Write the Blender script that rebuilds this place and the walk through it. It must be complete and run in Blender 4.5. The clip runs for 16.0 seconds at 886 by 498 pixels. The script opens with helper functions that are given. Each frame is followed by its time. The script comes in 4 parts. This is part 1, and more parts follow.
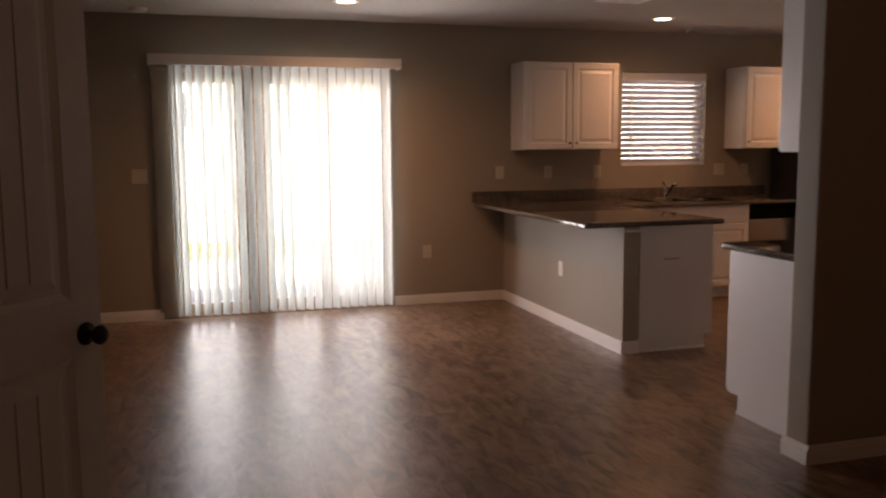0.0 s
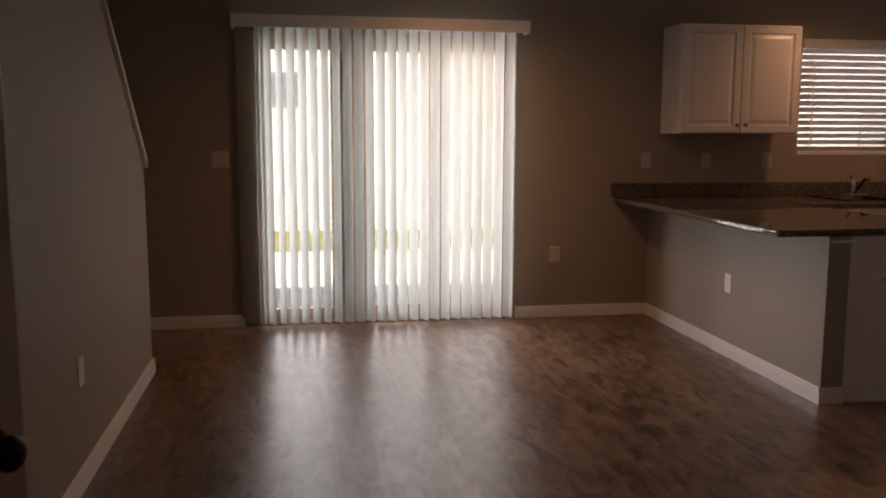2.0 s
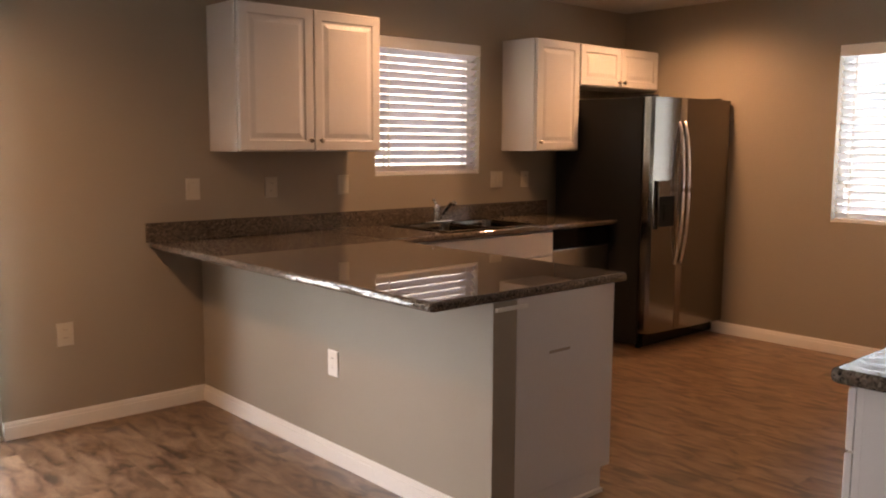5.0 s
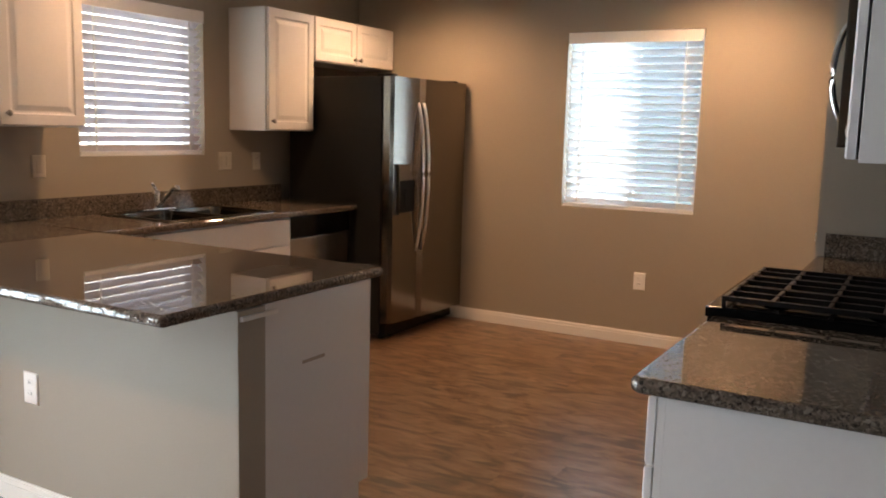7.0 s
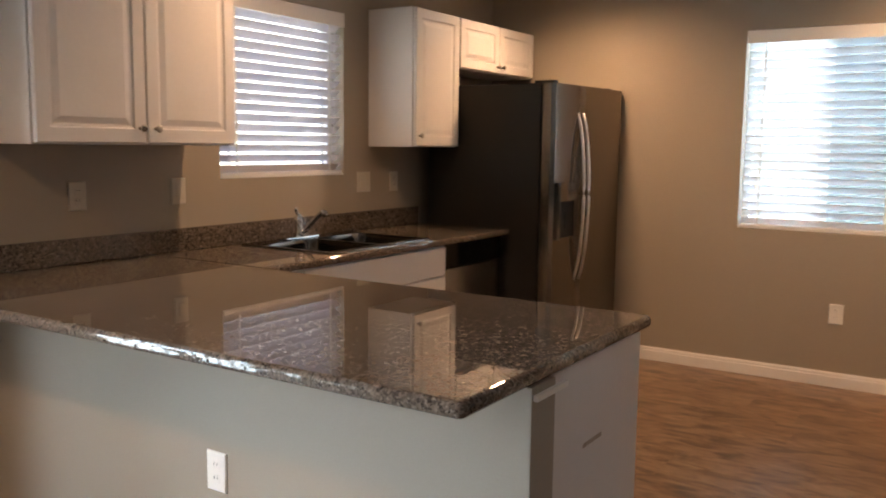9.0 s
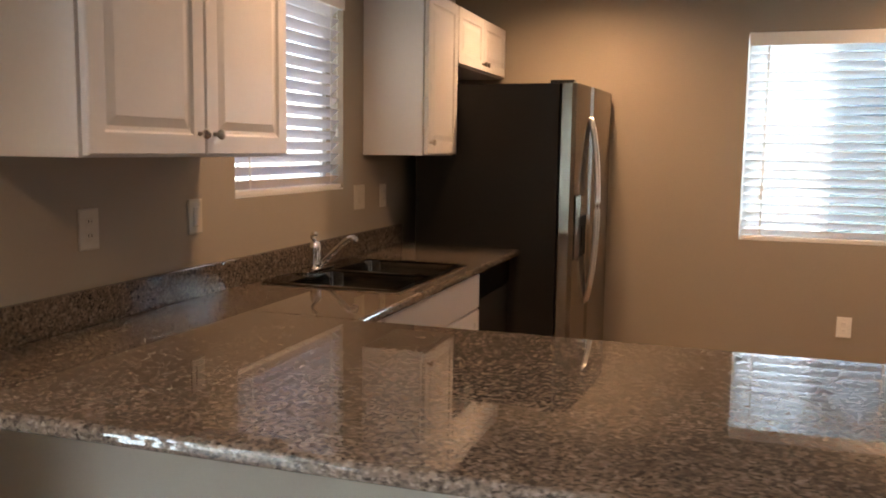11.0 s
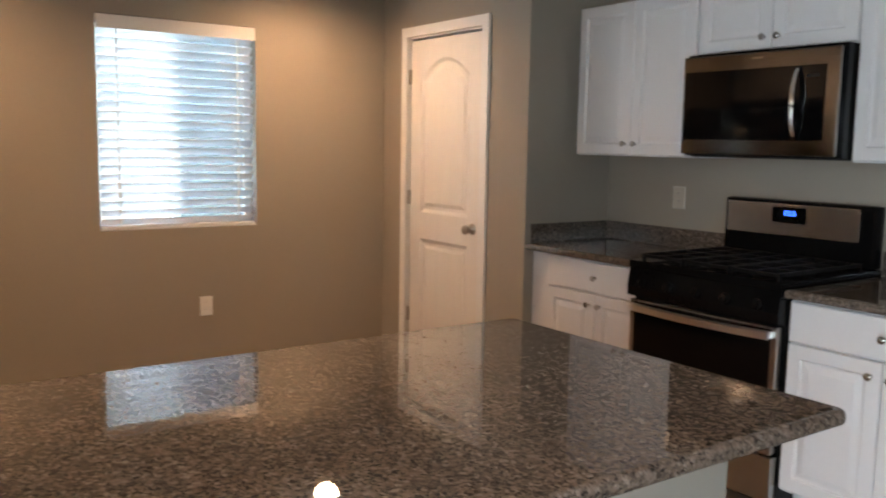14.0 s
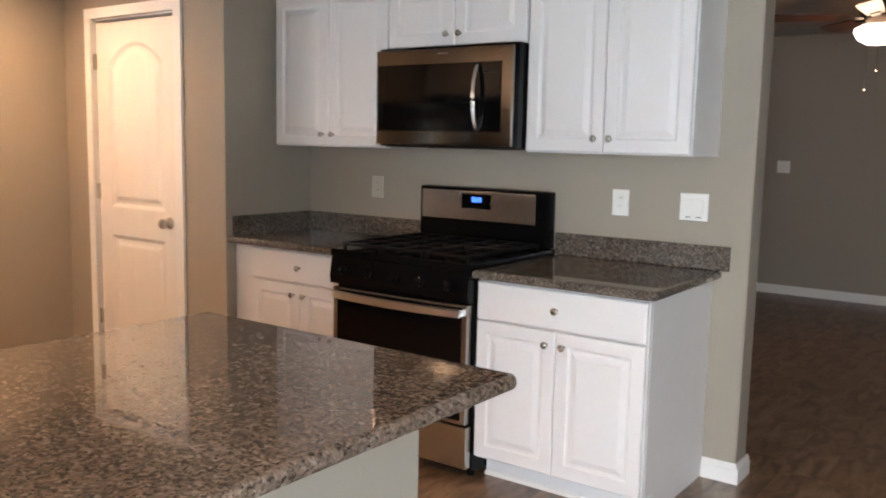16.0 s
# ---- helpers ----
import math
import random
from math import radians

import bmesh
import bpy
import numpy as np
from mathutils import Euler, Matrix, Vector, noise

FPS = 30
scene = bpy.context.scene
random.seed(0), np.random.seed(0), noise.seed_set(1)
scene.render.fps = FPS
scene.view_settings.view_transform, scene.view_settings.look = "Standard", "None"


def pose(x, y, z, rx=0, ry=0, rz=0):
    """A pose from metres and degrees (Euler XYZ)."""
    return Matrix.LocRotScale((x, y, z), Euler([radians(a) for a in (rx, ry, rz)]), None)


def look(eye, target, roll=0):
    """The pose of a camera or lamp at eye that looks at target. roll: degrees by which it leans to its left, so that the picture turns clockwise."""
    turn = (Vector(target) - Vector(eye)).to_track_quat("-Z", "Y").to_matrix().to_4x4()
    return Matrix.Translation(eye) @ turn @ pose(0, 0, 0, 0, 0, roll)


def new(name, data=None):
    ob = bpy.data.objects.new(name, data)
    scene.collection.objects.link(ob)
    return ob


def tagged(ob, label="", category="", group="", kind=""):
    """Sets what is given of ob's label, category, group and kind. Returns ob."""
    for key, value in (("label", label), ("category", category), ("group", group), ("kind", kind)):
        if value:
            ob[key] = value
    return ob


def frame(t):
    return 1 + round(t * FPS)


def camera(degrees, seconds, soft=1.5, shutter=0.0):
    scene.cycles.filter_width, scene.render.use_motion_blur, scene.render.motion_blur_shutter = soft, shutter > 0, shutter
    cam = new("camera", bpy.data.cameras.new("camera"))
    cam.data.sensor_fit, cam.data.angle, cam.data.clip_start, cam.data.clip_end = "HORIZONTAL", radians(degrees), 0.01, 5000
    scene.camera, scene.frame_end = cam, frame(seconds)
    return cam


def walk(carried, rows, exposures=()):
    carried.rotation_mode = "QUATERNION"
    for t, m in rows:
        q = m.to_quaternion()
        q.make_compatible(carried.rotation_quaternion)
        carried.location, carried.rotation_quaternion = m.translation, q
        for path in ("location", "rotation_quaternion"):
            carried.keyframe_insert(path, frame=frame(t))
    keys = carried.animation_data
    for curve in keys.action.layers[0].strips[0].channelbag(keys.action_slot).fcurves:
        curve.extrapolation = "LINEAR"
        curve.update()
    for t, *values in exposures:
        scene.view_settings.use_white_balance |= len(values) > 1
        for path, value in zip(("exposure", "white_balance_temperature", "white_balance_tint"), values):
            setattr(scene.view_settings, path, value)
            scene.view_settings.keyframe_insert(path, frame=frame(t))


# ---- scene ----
cam = camera(54.7, 16.0, soft=1.9, shutter=0.35)

PATH = [
    (0, (-2.798, -7.326, 1.405), (-2.223, -5.425, 1.167), -0.4),
    (0.5, (-2.753, -7.096, 1.378), (-2.331, -5.161, 1.099), -1.3),
    (1, (-2.658, -6.75, 1.374), (-2.414, -4.773, 1.198), 1.2),
    (1.5, (-2.66, -6.445, 1.361), (-2.461, -4.465, 1.164), 2.7),
    (2, (-2.599, -6.095, 1.366), (-2.27, -4.14, 1.097), 0.2),
    (2.5, (-2.538, -5.752, 1.39), (-2.204, -3.794, 1.157), 1.4),
    (3, (-2.501, -5.399, 1.402), (-2.031, -3.465, 1.209), 0.8),
    (3.5, (-2.414, -5.127, 1.398), (-1.809, -3.236, 1.157), -0.0),
    (4, (-2.253, -4.824, 1.395), (-1.463, -2.997, 1.195), 2.3),
    (4.5, (-2.174, -4.57, 1.385), (-1.106, -2.891, 1.186), 1.1),
    (5, (-2.094, -4.325, 1.414), (-0.773, -2.843, 1.17), 0.3),
    (5.2, (-2.046, -4.271, 1.405), (-0.704, -2.807, 1.17), 0.4),
    (7.3, (-1.848, -3.92, 1.41), (-0.112, -2.967, 1.128), 1.6),
    (7.5, (-1.855, -3.867, 1.4), (-0.149, -2.861, 1.121), 1.6),
    (8, (-1.835, -3.711, 1.393), (-0.259, -2.53, 1.045), 2.5),
    (8.5, (-1.674, -3.386, 1.377), (-0.161, -2.112, 1.078), 2.1),
    (9, (-1.627, -3.057, 1.382), (0.043, -1.982, 1.14), 0.7),
    (9.5, (-1.623, -2.713, 1.403), (0.111, -1.772, 1.073), 0.1),
    (9.7, (-1.607, -2.579, 1.394), (0.161, -1.686, 1.113), -0.6),
    (11.8, (-1.472, -1.195, 1.401), (0.481, -0.873, 1.113), -1.6),
    (12, (-1.482, -1.085, 1.417), (0.489, -0.906, 1.125), -3.4),
    (12.5, (-1.362, -0.82, 1.42), (0.609, -1.02, 1.151), -2.3),
    (13, (-1.223, -0.682, 1.412), (0.691, -1.193, 1.136), -1.8),
    (13.5, (-1.175, -0.58, 1.426), (0.585, -1.502, 1.193), -0.3),
    (14, (-1.182, -0.592, 1.413), (0.442, -1.734, 1.169), 1.0),
    (14.5, (-1.18, -0.598, 1.399), (0.306, -1.912, 1.149), 2.0),
    (15, (-1.194, -0.598, 1.402), (0.173, -2.04, 1.168), 1.6),
    (15.5, (-1.218, -0.603, 1.403), (0.04, -2.141, 1.174), 1.3),
    (16, (-1.228, -0.626, 1.405), (-0.067, -2.235, 1.156), 1.2),
]
walk(cam, [(t, look(eye, target, roll)) for t, eye, target, roll in PATH],
     [(0, 2.4, 8600, 42), (0.5, 1.75, 8600, 42), (1.5, 1.84, 8600, 42), (2.5, 1.50, 8600, 42), (3.5, 1.80, 8600, 42), (4.5, 1.86, 8600, 42), (5, 3.2, 8300, 33), (7.5, 3.44, 6700, 20), (8.2, 3.36, 6550, 19),
      (9, 3.42, 6800, 20), (12.0, 3.45, 7000, 21), (12.5, 3.42, 6300, 16), (13.3, 3.35, 6200, 14), (14.5, 3.27, 6700, 18), (15.3, 3.64, 6700, 18), (16, 3.82, 6800, 20)])

# ---- plan, in metres ----
CEIL = 2.462              # ceiling
X1 = 3.732                # east wall
YP, XR, YR = -3.552, 2.275, -4.165   # pantry wall, return wall, range wall
XW = -3.445               # stair wall
XE = -0.215                # free end of the range wall
YC = -2.240               # free end of the peninsula
DX0, DX1 = 2.678, 3.416   # pantry door
UX0, UX1, UX2, UX3 = -0.064, 0.668, 1.434, 2.208   # wall cabinets over the range counter
RX0, RX1, RX2 = -0.070, 0.670, 1.428              # base cabinet, range
rc = (RX1 + RX2) / 2
FR0, FR1 = 2.804, 3.712   # refrigerator
SKY, DAY, CAN = 0.15, 30.0, 11.2

# ---- world and light ----
world = bpy.data.worlds.new("sky")
scene.world = world
world.use_nodes = True
wn = world.node_tree
sky = wn.nodes.new("ShaderNodeTexSky")
sky.sky_type, sky.sun_disc = "NISHITA", False
sky.sun_elevation, sky.sun_rotation = radians(58), radians(205)
wn.nodes["Background"].inputs["Strength"].default_value = SKY
wn.links.new(sky.outputs["Color"], wn.nodes["Background"].inputs["Color"])


def lamp(name, kind, m, energy, colour, **more):
    d = bpy.data.lights.new(name, kind)
    d.energy, d.color = energy, colour
    for key, value in more.items():
        if key == "angle":
            d.angle = value
        elif key == "size":
            d.shape, d.size, d.size_y = "RECTANGLE", value[0], value[1]
        elif key == "radius":
            d.shadow_soft_size = value
        elif key == "cone":
            d.spot_size, d.spot_blend = radians(value), 1.0
    ob = new(name, d)
    ob.matrix_world = m
    return ob


az = radians(205)
lamp("sun", "SUN", look((0, 0, 20), (0 - math.sin(az) * 12, 0 - math.cos(az) * 12, 20 - 12 * math.tan(radians(58)))), 5.0, (1, 0.95, 0.87), angle=radians(0.5))
WARM, COOL = (1, 0.62, 0.33), (0.70, 0.87, 1.0)
# daylight in the openings
lamp("daylight_slider", "AREA", look((-1.96, 0.34, 1.06), (-1.96, -2, 0.9)), DAY * 1.0, COOL, size=(1.75, 1.95))
lamp("daylight_east_window", "AREA", look((X1 + 0.30, -2.194, 1.5), (0, -2.194, 1.3)), DAY * 0.18, COOL, size=(0.86, 1.12))
CANS = [(-1.605, -0.985), (1.13, -0.79), (3.05, -0.92), (3.17, -2.84)]
for (cx, cy), dim in zip(CANS, (1.65, 0.8, 1.35, 1.3)):
    lamp("downlight", "SPOT", look((cx, cy, CEIL - 0.012), (cx, cy + 0.001, 0)), CAN * dim, WARM, cone=160, radius=0.07)
lamp("fan_bulb", "POINT", look((-0.19, -6.7, 2.02), (0, -6.7, 0)), 0.75, (1, 0.47, 0.18), radius=0.08)


# ---- materials ----
def mat(name, base, rough=0.5, metal=0.0, var=0.08, scale=3.0, grain=60.0, bump=0.1, spec=0.5, coat=0.0, stretch=(1, 1, 1), warmth=None):
    m = bpy.data.materials.new(name)
    m.use_nodes = True
    n, l = m.node_tree.nodes, m.node_tree.links
    b = n["Principled BSDF"]
    b.inputs["Roughness"].default_value, b.inputs["Metallic"].default_value = rough, metal
    b.inputs["Specular IOR Level"].default_value, b.inputs["Coat Weight"].default_value = spec, coat
    co = n.new("ShaderNodeTexCoord")
    mp = n.new("ShaderNodeMapping")
    mp.inputs["Scale"].default_value = stretch
    l.new(co.outputs["Object"], mp.inputs["Vector"])
    big, fine = n.new("ShaderNodeTexNoise"), n.new("ShaderNodeTexNoise")
    big.inputs["Scale"].default_value, fine.inputs["Scale"].default_value = scale, grain
    big.inputs["Detail"].default_value, fine.inputs["Detail"].default_value = 4, 3
    for t in (big, fine):
        l.new(mp.outputs["Vector"], t.inputs["Vector"])
    add = n.new("ShaderNodeMath")
    add.operation = "ADD"
    l.new(big.outputs["Fac"], add.inputs[0])
    l.new(fine.outputs["Fac"], add.inputs[1])
    ramp = n.new("ShaderNodeValToRGB")
    half = n.new("ShaderNodeMath")
    half.operation = "MULTIPLY"
    half.inputs[1].default_value = 0.5
    l.new(add.outputs[0], half.inputs[0])
    l.new(half.outputs[0], ramp.inputs["Fac"])
    e = ramp.color_ramp.elements
    e[0].position, e[1].position = 0.32, 0.68
    e[0].color = (*[c * (1 - var) for c in base], 1)
    e[1].color = (*[min(1, c * (1 + var)) for c in (warmth or base)], 1)
    l.new(ramp.outputs["Color"], b.inputs["Base Color"])
    if bump:
        bp = n.new("ShaderNodeBump")
        bp.inputs["Strength"].default_value, bp.inputs["Distance"].default_value = bump, 0.004
        l.new(fine.outputs["Fac"], bp.inputs["Height"])
        l.new(bp.outputs["Normal"], b.inputs["Normal"])
    rr = n.new("ShaderNodeMapRange")
    rr.inputs["To Min"].default_value, rr.inputs["To Max"].default_value = max(0.02, rough * 0.85), min(1, rough * 1.15)
    l.new(big.outputs["Fac"], rr.inputs["Value"])
    l.new(rr.outputs["Result"], b.inputs["Roughness"])
    return m


PAINT = mat("wall_paint", (0.338, 0.294, 0.236), 0.62, var=0.03, scale=1.5, grain=140, bump=0.12, spec=0.3)
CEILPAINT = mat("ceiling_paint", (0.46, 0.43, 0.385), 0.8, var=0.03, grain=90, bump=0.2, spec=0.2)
TRIM = mat("trim_paint", (0.80, 0.78, 0.74), 0.35, var=0.03, bump=0.02)
WHITE = mat("cabinet_white", (0.69, 0.67, 0.65), 0.33, var=0.02, bump=0.015)
DOORW = mat("door_paint", (0.78, 0.74, 0.68), 0.42, var=0.03, bump=0.05, stretch=(8, 8, 1))
PLASTIC = mat("white_plastic", (0.80, 0.78, 0.73), 0.35, var=0.02, bump=0)
STEEL = mat("stainless_steel", (0.50, 0.48, 0.45), 0.24, 1.0, var=0.06, scale=4, grain=40, bump=0.03, stretch=(1, 1, 60))
FRIDGESTEEL = mat("fridge_steel", (0.215, 0.192, 0.165), 0.15, 1.0, var=0.05, scale=3, grain=30, bump=0.008, stretch=(60, 1, 1))
BRIGHTSTEEL = mat("bright_steel", (0.72, 0.70, 0.67), 0.32, 1.0, var=0.05, scale=4, grain=40, bump=0.02, stretch=(1, 1, 60))
DARKSTEEL = mat("dark_stainless", (0.20, 0.19, 0.18), 0.12, 1.0, var=0.05, scale=4, grain=40, bump=0.02, stretch=(1, 1, 60))
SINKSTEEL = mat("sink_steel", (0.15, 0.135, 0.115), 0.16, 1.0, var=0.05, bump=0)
CHROME = mat("chrome", (0.75, 0.74, 0.72), 0.09, 1.0, var=0.03, bump=0)
NICKEL = mat("satin_nickel", (0.45, 0.41, 0.36), 0.28, 1.0, var=0.05, bump=0)
BRONZE = mat("dark_bronze", (0.05, 0.035, 0.028), 0.35, 0.8, var=0.1, bump=0)
BLACK = mat("black_enamel", (0.004, 0.004, 0.004), 0.10, var=0.1, bump=0.005, spec=0.11)
IRON = mat("cast_iron", (0.006, 0.006, 0.006), 0.45, var=0.2, grain=120, bump=0.2, spec=0.14)
DARKGREY = mat("grey_textured_side", (0.013, 0.0115, 0.010), 0.5, var=0.1, grain=200, bump=0.15, spec=0.3)
BLACKGLASS = mat("black_glass", (0.003, 0.003, 0.003), 0.06, var=0.05, bump=0, spec=0.18)
ALMOND = mat("almond_plastic", (0.52, 0.47, 0.39), 0.4, var=0.02, bump=0)
RUBBER = mat("black_rubber", (0.006, 0.006, 0.006), 0.6, bump=0, spec=0.12)
CONCRETE = mat("concrete", (0.55, 0.53, 0.49), 0.9, var=0.12, scale=1.2, grain=40, bump=0.3)
GRASS = mat("lawn", (0.13, 0.14, 0.06), 0.9, var=0.4, scale=1.5, grain=60, bump=0.6)
FENCEWOOD = mat("fence_wood", (0.56, 0.57, 0.53), 0.8, var=0.2, scale=2, grain=30, bump=0.3, stretch=(6, 6, 0.6))
ROOFTILE = mat("roof_tile", (0.40, 0.30, 0.24), 0.8, var=0.15, scale=2, grain=20, bump=0.3)
STUCCO = mat("stucco", (0.56, 0.55, 0.52), 0.9, var=0.06, grain=60, bump=0.4)
FANWOOD = mat("fan_blade_wood", (0.07, 0.03, 0.017), 0.35, var=0.3, scale=4, grain=30, bump=0.05, stretch=(1, 12, 1))
JAMBTAN = mat("tan_door_jamb", (0.40, 0.30, 0.22), 0.45, var=0.05, bump=0.02)
TANFRAME = mat("almond_vinyl", (0.33, 0.245, 0.175), 0.45, var=0.04, bump=0)
FARPANE = mat("far_window", (0.16, 0.20, 0.22), 0.3, var=0.1, bump=0)
VINYLFRAME = mat("vinyl_frame", (0.78, 0.77, 0.73), 0.4, var=0.03, bump=0)
TRIMRING = mat("downlight_trim", (0.8, 0.78, 0.74), 0.4, var=0.02, bump=0)
# brown of the scuff mark, also the painted shade in the door grooves
SCUFF_SHADE = mat("scuff_and_groove_shade", (0.40, 0.34, 0.28), 0.6, var=0.2, bump=0)


def translucent(name, base, through_share):
    m = mat(name, base, 0.45, var=0.03, bump=0.0)
    n, l = m.node_tree.nodes, m.node_tree.links
    tr = n.new("ShaderNodeBsdfTranslucent")
    tr.inputs["Color"].default_value = (*base, 1)
    mx = n.new("ShaderNodeMixShader")
    mx.inputs[0].default_value = through_share
    l.new(n["Principled BSDF"].outputs[0], mx.inputs[1])
    l.new(tr.outputs[0], mx.inputs[2])
    l.new(mx.outputs[0], n["Material Output"].inputs["Surface"])
    return m


SLATV = translucent("vertical_blind_fabric", (0.80, 0.86, 0.83), 0.09)
sn, sl = SLATV.node_tree.nodes, SLATV.node_tree.links
sheer, both = sn.new("ShaderNodeBsdfTransparent"), sn.new("ShaderNodeMixShader")
sheer.inputs["Color"].default_value = (0.95, 0.95, 0.96, 1)
both.inputs[0].default_value = 0.15
sl.new(sn["Mix Shader"].outputs[0], both.inputs[1])
sl.new(sheer.outputs[0], both.inputs[2])
sl.new(both.outputs[0], sn["Material Output"].inputs["Surface"])
# same white slats twice: shaded for the sink window, brightened for the east one
SLATH = translucent("blind_slat_shaded", (0.74, 0.70, 0.705), 0.018)
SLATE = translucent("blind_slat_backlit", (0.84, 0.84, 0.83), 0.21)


def glow(name, colour, strength):
    m = bpy.data.materials.new(name)
    m.use_nodes = True
    n, l = m.node_tree.nodes, m.node_tree.links
    em = n.new("ShaderNodeEmission")
    em.inputs["Color"].default_value, em.inputs["Strength"].default_value = (*colour, 1), strength
    l.new(em.outputs[0], n["Material Output"].inputs["Surface"])
    return m


LENS = glow("downlight_lens", (1, 0.80, 0.58), 2.2)
FANGLASS = glow("fan_glass_lit", (1, 0.80, 0.55), 0.65)
CLOCKBLUE = glow("blue_clock_digits", (0.03, 0.12, 1), 0.6)


def clear(name):
    m = bpy.data.materials.new(name)
    m.use_nodes = True
    n, l = m.node_tree.nodes, m.node_tree.links
    gl, tp, fr, mx = n.new("ShaderNodeBsdfGlossy"), n.new("ShaderNodeBsdfTransparent"), n.new("ShaderNodeLayerWeight"), n.new("ShaderNodeMixShader")
    rise, gloss = n.new("ShaderNodeMath"), n.new("ShaderNodeMath")
    rise.operation, gloss.operation = "POWER", "MULTIPLY_ADD"
    rise.inputs[1].default_value, gloss.inputs[1].default_value, gloss.inputs[2].default_value = 5.0, 0.6, 0.04
    fr.inputs["Blend"].default_value = 0.5
    l.new(fr.outputs["Facing"], rise.inputs[0])
    l.new(rise.outputs[0], gloss.inputs[0])
    gl.inputs["Roughness"].default_value = 0.02
    # tint added to dim the sunlit view behind the panes
    tp.inputs["Color"].default_value = (0.80, 0.84, 0.83, 1)
    l.new(gloss.outputs[0], mx.inputs[0])
    l.new(tp.outputs[0], mx.inputs[1])
    l.new(gl.outputs[0], mx.inputs[2])
    l.new(mx.outputs[0], n["Material Output"].inputs["Surface"])
    return m


GLASS = clear("window_glass")
# stronger added tint, darkens the bright outside in the east window
DIMGLASS = clear("dimmed_window_glass")
for nd in DIMGLASS.node_tree.nodes:
    if nd.type == "BSDF_TRANSPARENT":
        nd.inputs["Color"].default_value = (0.72, 0.79, 0.82, 1)
SCREEN = clear("insect_screen_mesh")
for nd in SCREEN.node_tree.nodes:
    if nd.type == "BSDF_TRANSPARENT":
        nd.inputs["Color"].default_value = (0.58, 0.63, 0.66, 1)
    if nd.type == "BSDF_GLOSSY":
        nd.inputs["Roughness"].default_value = 0.6


def granite(name, rough):
    m = bpy.data.materials.new(name)
    m.use_nodes = True
    n, l = m.node_tree.nodes, m.node_tree.links
    b = n["Principled BSDF"]
    b.inputs["Roughness"].default_value = rough
    co = n.new("ShaderNodeTexCoord")
    v1, v2, nz, nb = n.new("ShaderNodeTexVoronoi"), n.new("ShaderNodeTexVoronoi"), n.new("ShaderNodeTexNoise"), n.new("ShaderNodeTexNoise")
    v1.inputs["Scale"].default_value, v2.inputs["Scale"].default_value = 140, 215
    nz.inputs["Scale"].default_value, nz.inputs["Detail"].default_value = 42, 5
    nb.inputs["Scale"].default_value, nb.inputs["Detail"].default_value = 7, 3
    wob, off, near = n.new("ShaderNodeTexNoise"), n.new("ShaderNodeVectorMath"), n.new("ShaderNodeVectorMath")
    wob.inputs["Scale"].default_value, wob.inputs["Detail"].default_value = 110, 3
    off.operation, near.operation = "MULTIPLY_ADD", "ADD"
    off.inputs[1].default_value, off.inputs[2].default_value = (0.016, 0.016, 0.016), (-0.008, -0.008, -0.008)
    l.new(co.outputs["Object"], wob.inputs["Vector"])
    l.new(wob.outputs["Color"], off.inputs[0])
    l.new(co.outputs["Object"], near.inputs[0])
    l.new(off.outputs[0], near.inputs[1])
    for t in (v1, v2, nz, nb):
        l.new(near.outputs[0], t.inputs["Vector"])
    sep = n.new("ShaderNodeSeparateColor")
    l.new(v1.outputs["Color"], sep.inputs[0])
    r1 = n.new("ShaderNodeValToRGB")
    r1.color_ramp.interpolation = "CONSTANT"
    e = r1.color_ramp.elements
    e[0].position, e[0].color = 0.0, (0.030, 0.025, 0.021, 1)
    e[1].position, e[1].color = 0.17, (0.095, 0.075, 0.058, 1)
    for p, c in ((0.45, (0.155, 0.125, 0.098, 1)), (0.68, (0.245, 0.20, 0.16, 1)), (0.87, (0.35, 0.31, 0.26, 1))):
        k = e.new(p)
        k.color = c
    l.new(sep.outputs[0], r1.inputs["Fac"])
    sep2 = n.new("ShaderNodeSeparateColor")
    l.new(v2.outputs["Color"], sep2.inputs[0])
    r2 = n.new("ShaderNodeValToRGB")
    r2.color_ramp.interpolation = "CONSTANT"
    r2.color_ramp.elements[0].color = (0.028, 0.023, 0.019, 1)
    r2.color_ramp.elements[1].position, r2.color_ramp.elements[1].color = 0.34, (0.178, 0.142, 0.112, 1)
    l.new(sep2.outputs[1], r2.inputs["Fac"])
    mx = n.new("ShaderNodeMix")
    mx.data_type = "RGBA"
    l.new(nz.outputs["Fac"], mx.inputs[0])
    l.new(r1.outputs["Color"], mx.inputs[6])
    l.new(r2.outputs["Color"], mx.inputs[7])
    mul = n.new("ShaderNodeMix")
    mul.data_type, mul.blend_type = "RGBA", "MULTIPLY"
    mul.inputs[0].default_value = 0.5
    l.new(mx.outputs[2], mul.inputs[6])
    l.new(nb.outputs["Fac"], mul.inputs[7])
    l.new(mul.outputs[2], b.inputs["Base Color"])
    return m


GRANITE, SPLASH = granite("granite", 0.02), granite("granite_splash", 0.08)


